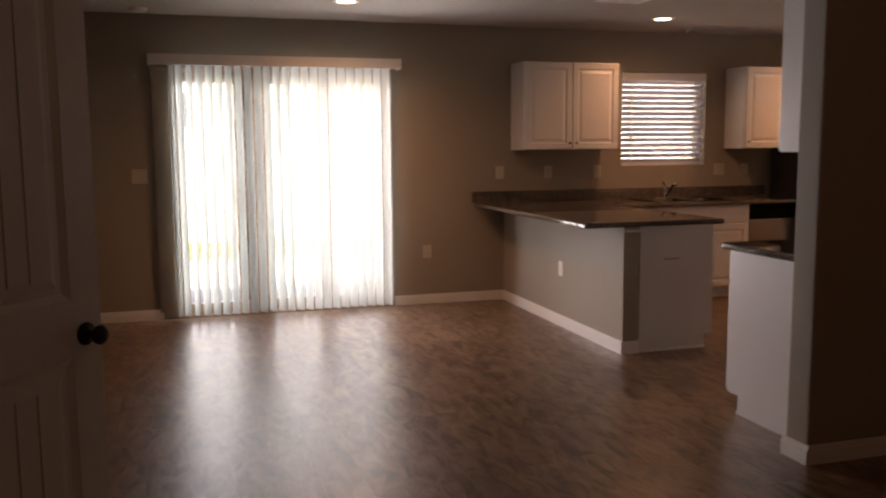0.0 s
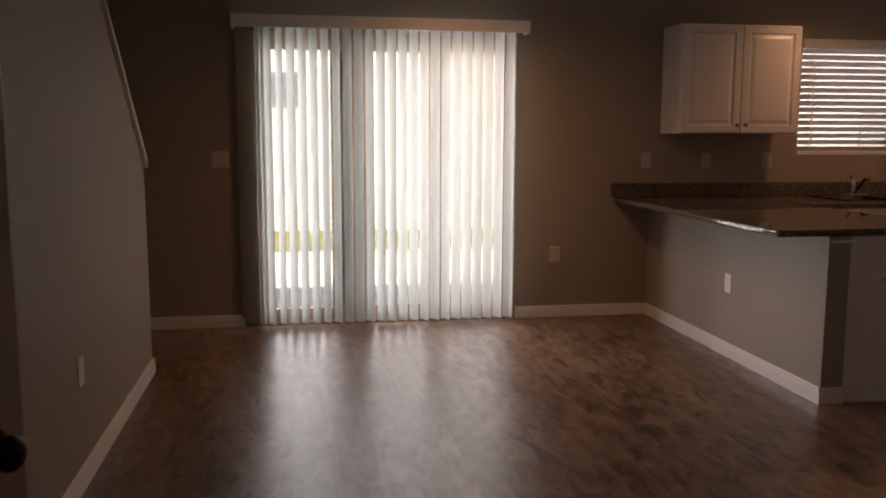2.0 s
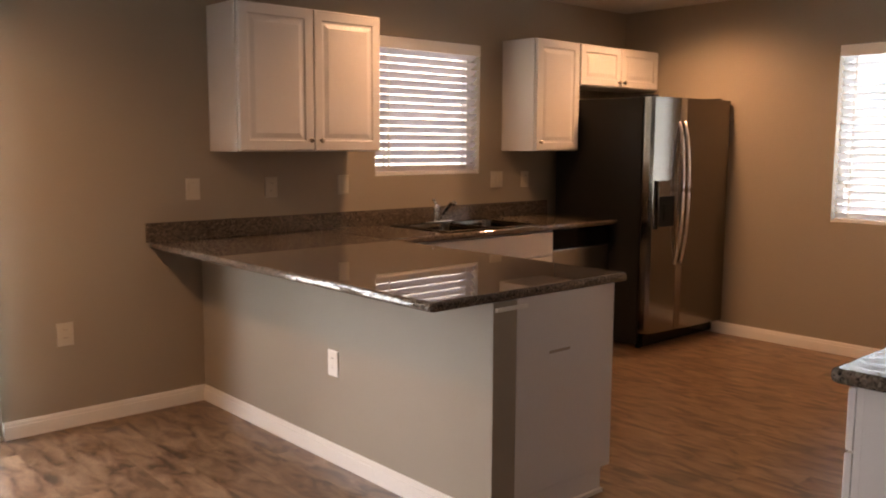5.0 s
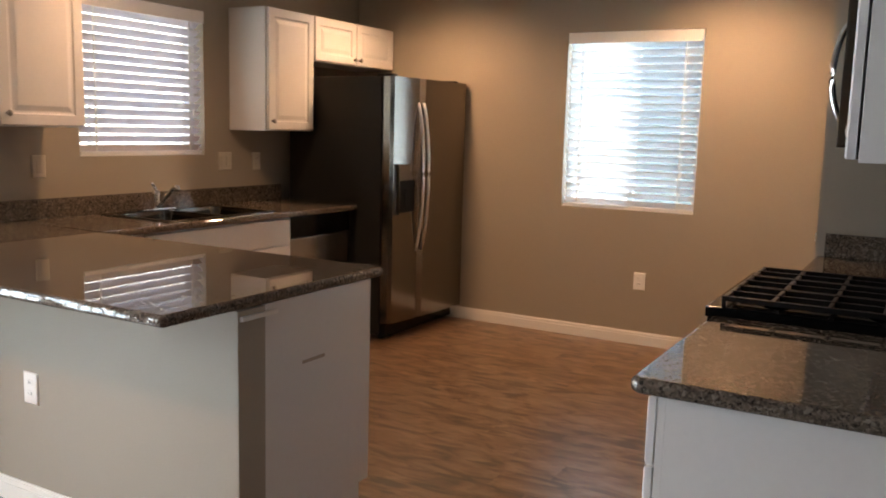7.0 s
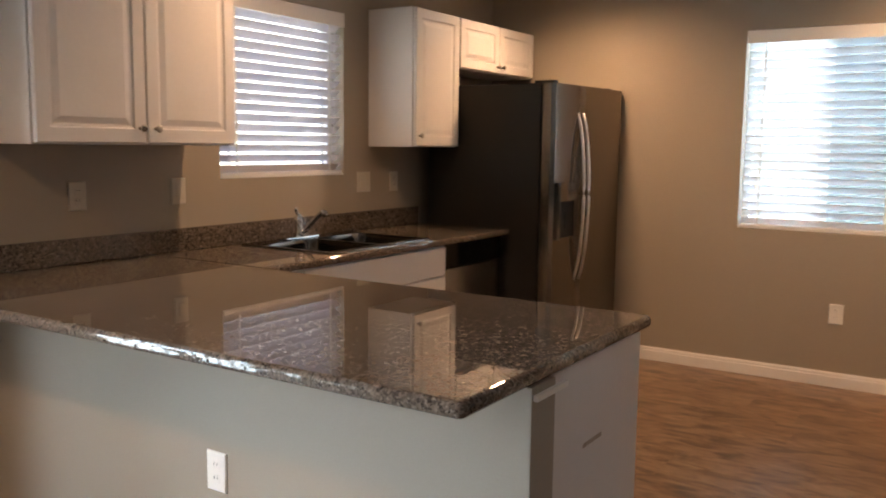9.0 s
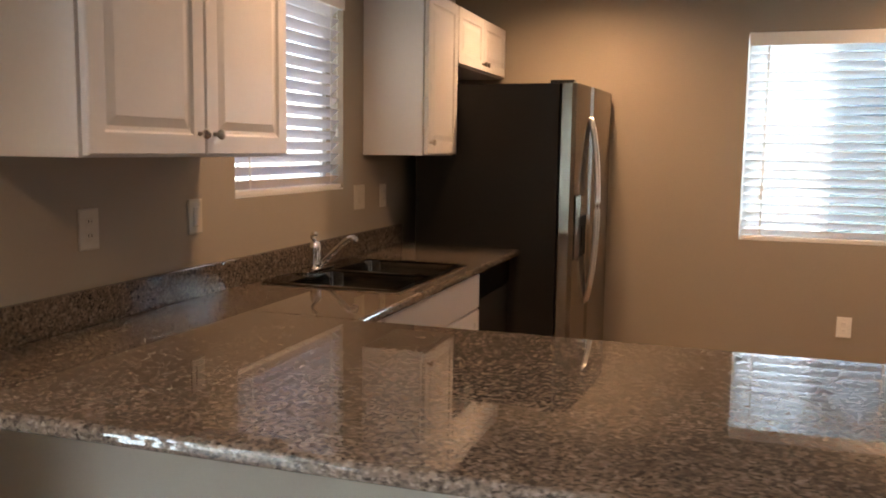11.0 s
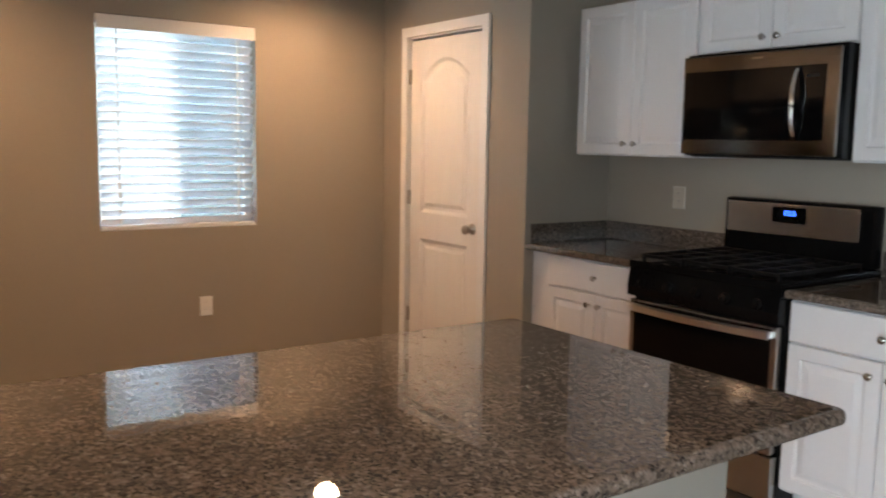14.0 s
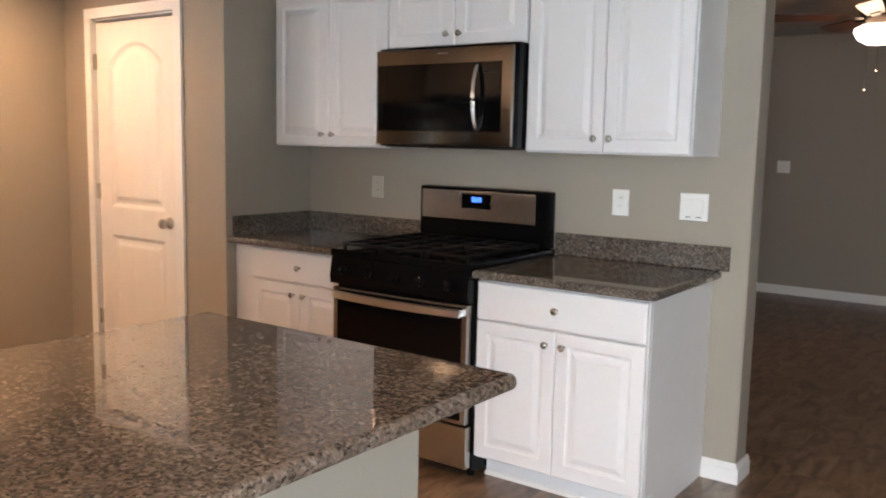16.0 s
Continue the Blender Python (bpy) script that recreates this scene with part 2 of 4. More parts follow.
def plank_material():
    m = bpy.data.materials.new("vinyl_plank")
    m.use_nodes = True
    n, l = m.node_tree.nodes, m.node_tree.links
    b = n["Principled BSDF"]
    b.inputs["Specular IOR Level"].default_value = 1.0
    mp, oi, geo = n.new("ShaderNodeMapping"), n.new("ShaderNodeObjectInfo"), n.new("ShaderNodeNewGeometry")
    addr = n.new("ShaderNodeMath")
    l.new(oi.outputs["Random"], addr.inputs[0])
    l.new(geo.outputs["Random Per Island"], addr.inputs[1])
    shift = n.new("ShaderNodeVectorMath")
    shift.operation = "SCALE"
    comb = n.new("ShaderNodeCombineXYZ")
    for i in range(3):
        l.new(addr.outputs[0], comb.inputs[i])
    l.new(comb.outputs[0], shift.inputs[0])
    shift.inputs["Scale"].default_value = 37
    pos = n.new("ShaderNodeVectorMath")
    pos.operation = "ADD"
    l.new(geo.outputs["Position"], pos.inputs[0])
    l.new(shift.outputs[0], pos.inputs[1])
    mp.inputs["Scale"].default_value = (14, 5.0, 1)
    l.new(pos.outputs[0], mp.inputs["Vector"])
    nz, nf, nk = n.new("ShaderNodeTexNoise"), n.new("ShaderNodeTexNoise"), n.new("ShaderNodeTexNoise")
    nz.inputs["Scale"].default_value, nz.inputs["Detail"].default_value, nz.inputs["Distortion"].default_value = 1.0, 6, 0.9
    nf.inputs["Scale"].default_value, nf.inputs["Detail"].default_value = 6, 4
    nk.inputs["Scale"].default_value, nk.inputs["Detail"].default_value = 0.9, 2
    for t in (nz, nf, nk):
        l.new(mp.outputs["Vector"], t.inputs["Vector"])
    ramp = n.new("ShaderNodeValToRGB")
    e = ramp.color_ramp.elements
    e[0].position, e[0].color = 0.34, (0.055, 0.028, 0.016, 1)
    e[1].position, e[1].color = 0.68, (0.32, 0.21, 0.13, 1)
    k = e.new(0.47)
    k.color = (0.185, 0.103, 0.056, 1)
    l.new(nz.outputs["Fac"], ramp.inputs["Fac"])
    hs = n.new("ShaderNodeHueSaturation")
    mr = n.new("ShaderNodeMapRange")
    mr.inputs["To Min"].default_value, mr.inputs["To Max"].default_value = 0.88, 1.12
    fr = n.new("ShaderNodeMath")
    fr.operation = "FRACT"
    l.new(addr.outputs[0], fr.inputs[0])
    l.new(fr.outputs[0], mr.inputs["Value"])
    l.new(mr.outputs["Result"], hs.inputs["Value"])
    l.new(ramp.outputs["Color"], hs.inputs["Color"])
    mx = n.new("ShaderNodeMix")
    mx.data_type, mx.blend_type = "RGBA", "MULTIPLY"
    mx.inputs[0].default_value = 0.5
    l.new(hs.outputs["Color"], mx.inputs[6])
    l.new(nf.outputs["Fac"], mx.inputs[7])
    l.new(mx.outputs[2], b.inputs["Base Color"])
    rr = n.new("ShaderNodeMapRange")
    rr.inputs["To Min"].default_value, rr.inputs["To Max"].default_value = 0.27, 0.38
    l.new(nf.outputs["Fac"], rr.inputs["Value"])
    l.new(rr.outputs["Result"], b.inputs["Roughness"])
    bp = n.new("ShaderNodeBump")
    bp.inputs["Strength"].default_value, bp.inputs["Distance"].default_value = 0.07, 0.002
    l.new(nf.outputs["Fac"], bp.inputs["Height"])
    l.new(bp.outputs["Normal"], b.inputs["Normal"])
    return m


PLANK = plank_material()


# ---- building helpers ----
def box(bm, x0, x1, y0, y1, z0, z1, bevel=0.0):
    vs = [bm.verts.new((x, y, z)) for x in (x0, x1) for y in (y0, y1) for z in (z0, z1)]
    fs = [bm.faces.new([vs[i] for i in q]) for q in ((0, 1, 3, 2), (4, 6, 7, 5), (0, 4, 5, 1), (2, 3, 7, 6), (0, 2, 6, 4), (1, 5, 7, 3))]
    if bevel:
        es = list({e for f in fs for e in f.edges})
        bmesh.ops.bevel(bm, geom=es, offset=bevel, segments=2, profile=0.7, affect="EDGES")


def finish(name, bm, material, smooth=False):
    bmesh.ops.recalc_face_normals(bm, faces=bm.faces)
    me = bpy.data.meshes.new(name)
    bm.to_mesh(me)
    bm.free()
    me.materials.append(material)
    if smooth:
        for p in me.polygons:
            p.use_smooth = True
    return new(name, me)


def part(name, bm, material, parent, label="", smooth=False):
    ob = finish(name, bm, material, smooth)
    ob.parent = parent
    if parent.type == "EMPTY":
        ob.matrix_parent_inverse = Matrix.Translation(-parent.location)
    if label:
        ob["label"] = label
    return ob


def bpart(name, dims, material, parent, bevel=0.0, label=""):
    bm = bmesh.new()
    box(bm, *dims, bevel)
    return part(name, bm, material, parent, label)


def thing(name, loc, label, category, group="", kind=""):
    ob = new(name)
    ob.location = loc
    ob.empty_display_size = 0.1
    return tagged(ob, label, category, group, kind)


def structure(name, boxes, material, label, category, bevel=0.0):
    bm = bmesh.new()
    for b in boxes:
        box(bm, *b, bevel)
    return tagged(finish(name, bm, material), label, category, kind="structure")


def rings(bm, origin, u, v, n, w, h, loops):
    """Concentric rectangles of (inset, height) joined into one closed panel."""
    o, u, v, n = Vector(origin), Vector(u), Vector(v), Vector(n)
    prev = None
    for i, (s, d) in enumerate(loops):
        ring = [bm.verts.new(o + u * a + v * b + n * d) for a, b in ((s, s), (w - s, s), (w - s, h - s), (s, h - s))]
        if prev:
            for j in range(4):
                bm.faces.new((prev[j], prev[(j + 1) % 4], ring[(j + 1) % 4], ring[j]))
        else:
            bm.faces.new(ring[::-1])
        prev = ring
    bm.faces.new(prev)


def lathe(bm, centre, axis, profile, seg=20):
    """Turns a profile of (radius, along) about an axis."""
    q = Vector(axis).normalized().to_track_quat("Z", "Y").to_matrix()
    c, prev = Vector(centre), None
    for r, a in profile:
        if r <= 1e-6:
            ring = [bm.verts.new(c + q @ Vector((0, 0, a)))]
        else:
            ring = [bm.verts.new(c + q @ Vector((r * math.cos(2 * math.pi * k / seg), r * math.sin(2 * math.pi * k / seg), a))) for k in range(seg)]
        if prev:
            for k in range(seg):
                a4 = [prev[k % len(prev)], prev[(k + 1) % len(prev)], ring[(k + 1) % len(ring)], ring[k % len(ring)]]
                f = list(dict.fromkeys(a4))
                if len(f) > 2:
                    bm.faces.new(f)
        prev = ring


def tube(bm, pts, r, seg=10):
    """A round bar along points."""
    pts = [Vector(p) for p in pts]
    prev = None
    for i, p in enumerate(pts):
        d = (pts[min(i + 1, len(pts) - 1)] - pts[max(i - 1, 0)]).normalized()
        q = d.to_track_quat("Z", "Y").to_matrix()
        ring = [bm.verts.new(p + q @ Vector((r * math.cos(2 * math.pi * k / seg), r * math.sin(2 * math.pi * k / seg), 0))) for k in range(seg)]
        if prev:
            for k in range(seg):
                bm.faces.new((prev[k], prev[(k + 1) % seg], ring[(k + 1) % seg], ring[k]))
        else:
            bm.faces.new(ring[::-1])
        prev = ring
    bm.faces.new(prev)


def prism(bm, outline, direction):
    """A flat outline pushed along a direction."""
    d = Vector(direction)
    a = [bm.verts.new(Vector(p)) for p in outline]
    b = [bm.verts.new(Vector(p) + d) for p in outline]
    bm.faces.new(a)
    bm.faces.new(b[::-1])
    for i in range(len(a)):
        j = (i + 1) % len(a)
        bm.faces.new((a[i], b[i], b[j], a[j]))


# ---- structure ----
W = 0.15
structure("wall_north", [(-4.6, -2.96, 0, W, 0, CEIL), (-2.96, -1.04, 0, W, 2.06, CEIL), (-1.04, 1.187, 0, W, 0, CEIL), (1.187, 2.093, 0, W, 0, 1.208),
                         (1.187, 2.093, 0, W, 2.088, CEIL), (2.093, X1 + W, 0, W, 0, CEIL)], PAINT, "greige painted wall with patio door and sink window", "wall")
structure("wall_east", [(X1, X1 + W, -9.4, -2.656, 0, CEIL), (X1, X1 + W, -2.656, -1.744, 0, 0.90), (X1, X1 + W, -2.656, -1.744, 2.08, CEIL), (X1, X1 + W, -1.744, 0, 0, CEIL)],
          PAINT, "greige painted wall with one window", "wall")
structure("wall_pantry", [(XR, DX0 - 0.02, YP - 0.115, YP, 0, CEIL), (DX0 - 0.02, DX1 + 0.02, YP - 0.115, YP, 2.065, CEIL), (DX1 + 0.02, X1, YP - 0.115, YP, 0, CEIL)],
          PAINT, "greige painted pantry wall with a door", "wall")
structure("wall_return", [(XR, XR + 0.115, YR, YP - 0.115, 0, CEIL)], PAINT, "short greige painted return wall beside the counter", "wall")
structure("wall_range", [(XE, X1, YR - 0.14, YR, 0, CEIL)], PAINT, "greige painted wall behind the range", "wall", 0.012)
structure("wall_south", [(XW - 0.12, X1, -9.4, -9.25, 0, CEIL), (-4.6, XW - 0.12, -9.4, -9.25, 0, CEIL + 2.3)], PAINT, "greige painted living room wall", "wall")
structure("wall_west", [(-4.75, -4.6, -9.4, W, 0, CEIL + 2.3)], PAINT, "greige painted stairwell wall", "wall")
structure("wall_half", [(0, 0.12, YC - 0.004, 0, 0, 0.859)], PAINT, "low greige painted wall carrying the peninsula counter", "wall", 0.004)
bm = bmesh.new()
prism(bm, [(XW - 0.12, -9.25, 0), (XW - 0.12, -1.12, 0), (XW - 0.12, -1.12, 1.175), (XW - 0.12, -2.665, CEIL), (XW - 0.12, -9.25, CEIL)], (0.12, 0, 0))
tagged(finish("wall_stair", bm, PAINT), "greige painted stair wall with a sloping top", "wall", kind="structure")
bm = bmesh.new()
prism(bm, [(XW - 0.14, -1.10, 1.167), (XW - 0.14, -1.10, 1.210), (XW - 0.14, -2.65, CEIL), (XW - 0.14, -2.69, CEIL), (XW - 0.14, -2.665, CEIL - 0.01)], (0.16, 0, 0))
tagged(finish("trim_stair_cap", bm, TRIM), "white painted wooden cap on the sloping stair wall", "trim", kind="structure")
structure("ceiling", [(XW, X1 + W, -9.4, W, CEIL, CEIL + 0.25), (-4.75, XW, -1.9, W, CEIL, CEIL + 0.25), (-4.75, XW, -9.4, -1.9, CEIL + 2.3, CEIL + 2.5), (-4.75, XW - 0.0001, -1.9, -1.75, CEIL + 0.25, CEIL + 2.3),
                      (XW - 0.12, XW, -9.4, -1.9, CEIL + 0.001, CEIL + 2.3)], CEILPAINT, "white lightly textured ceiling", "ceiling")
floor = structure("floor", [(-4.6, X1, -9.25, 0, -0.12, -0.006)], RUBBER, "brown wood-look vinyl plank floor", "floor")

# baseboards with a stepped top
def baseboard(x0, y0, x1, y1, nx, ny):
    bm = bmesh.new()
    for th, z0, z1 in ((0.015, 0, 0.062), (0.010, 0.062, 0.078), (0.006, 0.078, 0.086)):
        box(bm, min(x0, x1, x0 + nx * th, x1 + nx * th), max(x0, x1, x0 + nx * th, x1 + nx * th), min(y0, y1, y0 + ny * th, y1 + ny * th), max(y0, y1, y0 + ny * th, y1 + ny * th), z0, z1)
    return tagged(finish("baseboard", bm, TRIM), "white painted stepped baseboard along the wall", "baseboard", kind="structure")


for b in ((-4.6, 0, -2.99, 0, 0, -1), (-1.03, 0, -0.001, 0, 0, -1), (0, -0.016, 0, YC - 0.004, -1, 0), (-0.015, YC - 0.004, 0.12, YC - 0.004, 0, -1), (X1, -0.02, X1, YP + 0.016, -1, 0),
          (XE, YR - 0.14, X1, YR - 0.14, 0, -1), (XE - 0.0, YR - 0.155, XE - 0.0, YR + 0.015, -1, 0), (XE, YR, RX0 - 0.002, YR, 0, 1), (XW, -9.23, XW, -5.278, 1, 0), (XW, -4.476, XW, -1.12, 1, 0), (XW - 0.12, -1.12, XW + 0.015, -1.12, 0, 1),
          (XW + 0.02, -9.25, X1, -9.25, 0, 1), (XR, YP, DX0 - 0.075, YP, 0, 1), (DX1 + 0.075, YP, X1 - 0.016, YP, 0, 1)):
    baseboard(*b)

# ---- cabinets ----
DOORLOOPS = [(0, 0), (0, 0.015), (0.004, 0.019), (0.052, 0.019), (0.058, 0.012), (0.068, 0.011), (0.092, 0.018)]
FLATLOOPS = [(0, 0), (0, 0.015), (0.006, 0.019)]


def knob(parent, at, n, material=NICKEL):
    bm = bmesh.new()
    lathe(bm, at, n, [(0.0, 0), (0.007, 0), (0.005, 0.012), (0.012, 0.018), (0.015, 0.024), (0.012, 0.030), (0, 0.032)], 14)
    return part("knob", bm, material, parent, "brushed nickel round knob", True)


def front(parent, x0, x1, z0, z1, y, s, loops, knobs=(), name="door"):
    """A cabinet front in the plane y that faces s times y."""
    bm = bmesh.new()
    rings(bm, (x0 if s < 0 else x1, y, z0), ((1 if s < 0 else -1), 0, 0), (0, 0, 1), (0, s, 0), x1 - x0, z1 - z0, loops)
    ob = part(name, bm, WHITE, parent)
    for kx, kz in knobs:
        knob(ob, (kx, y + s * 0.018, kz), (0, s, 0))
    return ob


def wall_cabinet(x0, x1, z0, z1, yw, s, doors, knobs, label):
    """A wall cabinet on the wall yw that faces s times y; doors: their edges."""
    d = 0.305
    t = thing("wall_cabinet", ((x0 + x1) / 2, yw, z0), label, "cabinet", "white wall cabinets")
    ya, yb = sorted((yw + s * 0.001, yw + s * d))
    bpart("body", (x0, x1, ya, yb, z0, z1), WHITE, t, 0.002)
    for (a, b), k in zip(doors, knobs):
        front(t, a, b, z0 + 0.006, z1 - 0.006, yw + s * (d + 0.006), s, DOORLOOPS, k)
    return t


ZU, ZT = 1.367, 2.133
kz = ZU + 0.062
wall_cabinet(0.067, 0.980, ZU, ZT, 0, -1, [(0.073, 0.522), (0.527, 0.974)], [[(0.492, kz)], [(0.562, kz)]], "white two-door wall cabinet with raised panels")
wall_cabinet(2.314, 2.771, ZU, ZT, 0, -1, [(2.320, 2.765)], [[(2.349, kz)]], "white single-door wall cabinet beside the fridge")
wall_cabinet(2.774, X1 - 0.004, 1.832, ZT, 0, -1, [(2.780, 3.248), (3.253, X1 - 0.010)], [[(3.218, 1.875)], [(3.282, 1.875)]], "short white two-door cabinet above the fridge")
XS = [UX0, UX1, UX2, UX3]
wall_cabinet(XS[0], XS[1] - 0.002, ZU, ZT, YR, 1, [(XS[0] + 0.005, (XS[0] + XS[1]) / 2 - 0.003), ((XS[0] + XS[1]) / 2 + 0.002, XS[1] - 0.006)], [[((XS[0] + XS[1]) / 2 - 0.035, kz)], [((XS[0] + XS[1]) / 2 + 0.035, kz)]], "white two-door wall cabinet with raised panels")
mc = (XS[1] + XS[2]) / 2
wall_cabinet(XS[1], XS[2], 1.830, ZT, YR, 1, [(XS[1] + 0.005, mc - 0.003), (mc + 0.002, XS[2] - 0.006)], [[(mc - 0.035, 1.886)], [(mc + 0.035, 1.886)]], "short white cabinet above the microwave")
m2 = (XS[2] + XS[3]) / 2
wall_cabinet(XS[2] + 0.002, XS[3], ZU, ZT, YR, 1, [(XS[2] + 0.008, m2 - 0.003), (m2 + 0.002, XS[3] - 0.006)], [[(m2 - 0.035, kz)], [(m2 + 0.035, kz)]], "white two-door wall cabinet with raised panels")

ZC = 0.895          # top of the counters
ZB = ZC - 0.035     # top of the base cabinets


def base_cabinet(x0, x1, yw, s, drawers, doors, knobs, label, depth=0.60, hollow=False):
    t = thing("base_cabinet", ((x0 + x1) / 2, yw, 0), label, "cabinet", "white base cabinets")
    ya, yb = sorted((yw + s * 0.001, yw + s * depth))
    if hollow:
        for b in ((x0, x0 + 0.016, ya, yb, 0.10, ZB), (x1 - 0.016, x1, ya, yb, 0.10, ZB), (x0 + 0.016, x1 - 0.016, ya, yb, 0.10, 0.116), (x0 + 0.016, x1 - 0.016, max(ya, yb) - 0.01, max(ya, yb), 0.116, ZB)):
            bpart("panel", b, WHITE, t)
    else:
        bpart("body", (x0, x1, ya, yb, 0.10, ZB), WHITE, t, 0.002)
    ya, yb = sorted((yw + s * 0.001, yw + s * (depth - 0.07)))
    bpart("toe_kick", (x0 + 0.001, x1 - 0.001, ya, yb, 0.0, 0.10), WHITE, t)
    ya, yb = sorted((yw + s * (depth - 0.069), yw + s * (depth - 0.057)))
    bpart("shoe_moulding", (x0 + 0.001, x1 - 0.001, ya, yb, 0.0, 0.016), TRIM, t, 0.003)
    ya, yb = sorted((yw + s * (depth + 0.0005), yw + s * (depth + 0.018)))
    bpart("face_frame", (x0 + 0.001, x1 - 0.001, ya, yb, 0.102, ZB - 0.001), WHITE, t, 0.001)
    y = yw + s * (depth + 0.023)
    for a, b in drawers:
        front(t, a, b, ZB - 0.165, ZB - 0.012, y, s, FLATLOOPS, [((a + b) / 2, ZB - 0.088)] if knobs else [], "drawer_front")
    for i, (a, b) in enumerate(doors):
        kx = b - 0.035 if i % 2 == 0 else a + 0.035
        front(t, a, b, 0.115, ZB - 0.172, y, s, DOORLOOPS, [(kx, ZB - 0.225)])
    return t


# range wall
rm = (RX0 + RX1) / 2
base_cabinet(RX0, RX1 - 0.002, YR, 1, [(RX0 + 0.005, RX1 - 0.008)], [(RX0 + 0.005, rm - 0.002), (rm + 0.002, RX1 - 0.008)], True, "white base cabinet with one drawer over two doors", 0.632)
lm = (RX2 + XR - 0.142) / 2
base_cabinet(RX2 + 0.002, XR - 0.003, YR, 1, [(RX2 + 0.008, XR - 0.15)], [(RX2 + 0.008, lm - 0.002), (lm + 0.002, XR - 0.15)], True, "white base cabinet with one drawer over two doors beside the range", 0.532)
# sink run and peninsula
base_cabinet(0.745, 2.175, 0, -1, [(1.06, 2.155)], [(1.06, 1.60), (1.604, 2.155)], False, "white sink base cabinet with a plain false drawer front", hollow=True)
t = thing("peninsula_cabinet", (0.41, (YC - 0.65) / 2, 0), "white peninsula base cabinet with a plain end panel", "cabinet", "white base cabinets")
bpart("body", (0.122, 0.70, YC + 0.025, -0.60, 0.10, ZB), WHITE, t, 0.002)
bpart("toe_kick", (0.122, 0.63, YC + 0.045, -0.60, 0.0, 0.10), WHITE, t)
bpart("end_panel", (0.13, 0.70, YC + 0.006, YC + 0.024, 0.10, ZB), WHITE, t, 0.002, "plain white end panel")
bpart("end_panel", (0.13, 0.64, YC + 0.006, YC + 0.024, 0.0, 0.0995), WHITE, t)
bpart("shoe_moulding", (0.16, 0.64, YC - 0.010, YC + 0.005, 0.0, 0.018), TRIM, t, 0.004)
bpart("cleat", (0.006, 0.165, YC - 0.016, YC - 0.0045, 0.828, 0.842), TRIM, t, 0.002, "thin white ledge under the counter")
for i in range(3):
    a = -0.62 - i * 0.53
    bm = bmesh.new()
    rings(bm, (0.702, a - 0.50, 0.115), (0, 1, 0), (0, 0, 1), (1, 0, 0), 0.49, ZB - 0.30, DOORLOOPS)
    part("door", bm, WHITE, t)
bm = bmesh.new()
rings(bm, (0.31, YC + 0.0059, 0.628), (1, 0, 0), (0, 0, 1), (0, -1, 0), 0.12, 0.012, [(0, 0), (0.001, 0.0008)])
part("scuff_mark", bm, SCUFF_SHADE, t, "short brown scuff mark")


# ---- counters ----
def slab(name, outline, z0, z1, parent, hole=None):
    """A stone slab with a rounded upper edge."""
    bm = bmesh.new()
    if hole:
        hx0, hx1, hy0, hy1 = hole
        x0, x1 = min(p[0] for p in outline), max(p[0] for p in outline)
        y0, y1 = min(p[1] for p in outline), max(p[1] for p in outline)
        for b in ((x0, hx0, y0, y1), (hx1, x1, y0, y1), (hx0, hx1, y0, hy0), (hx0, hx1, hy1, y1)):
            box(bm, *b, z0, z1)
        bmesh.ops.remove_doubles(bm, verts=bm.verts, dist=1e-5)
        inner = [f for f in bm.faces if abs(f.normal.z) < 0.5 and all(all(abs(v.co.x - w) > -1 for w in (0,)) for v in f.verts)]
        seen = {}
        for f in inner:
            k = tuple(round(c, 4) for c in f.calc_center_median())
            seen.setdefault(k, []).append(f)
        bmesh.ops.delete(bm, geom=[f for fs in seen.values() if len(fs) > 1 for f in fs], context="FACES")
    else:
        prism(bm, [(x, y, z0) for x, y in outline], (0, 0, z1 - z0))
    es = [e for e in bm.edges if all(abs(v.co.z - z1) < 1e-5 for v in e.verts) and len(e.link_faces) == 2 and any(abs(f.normal.z) < 0.5 for f in e.link_faces) and not all(abs(v.co.x - 0.785) < 1e-5 and v.co.y > -0.68 for v in e.verts)]
    bmesh.ops.recalc_face_normals(bm, faces=bm.faces)
    if not hole:
        bmesh.ops.bevel(bm, geom=es, offset=0.015, segments=5, profile=0.5, affect="EDGES")
        lo = [e for e in bm.edges if all(abs(v.co.z - z0) < 1e-5 for v in e.verts)]
        bmesh.ops.bevel(bm, geom=lo, offset=0.012, segments=4, profile=0.5, affect="EDGES")
    return part(name, bm, GRANITE, parent)


def rounded(cx, cy, r, a0, n=5):
    return [(cx + r * math.cos(radians(a0 + 90 * k / n)), cy + r * math.sin(radians(a0 + 90 * k / n))) for k in range(n + 1)]


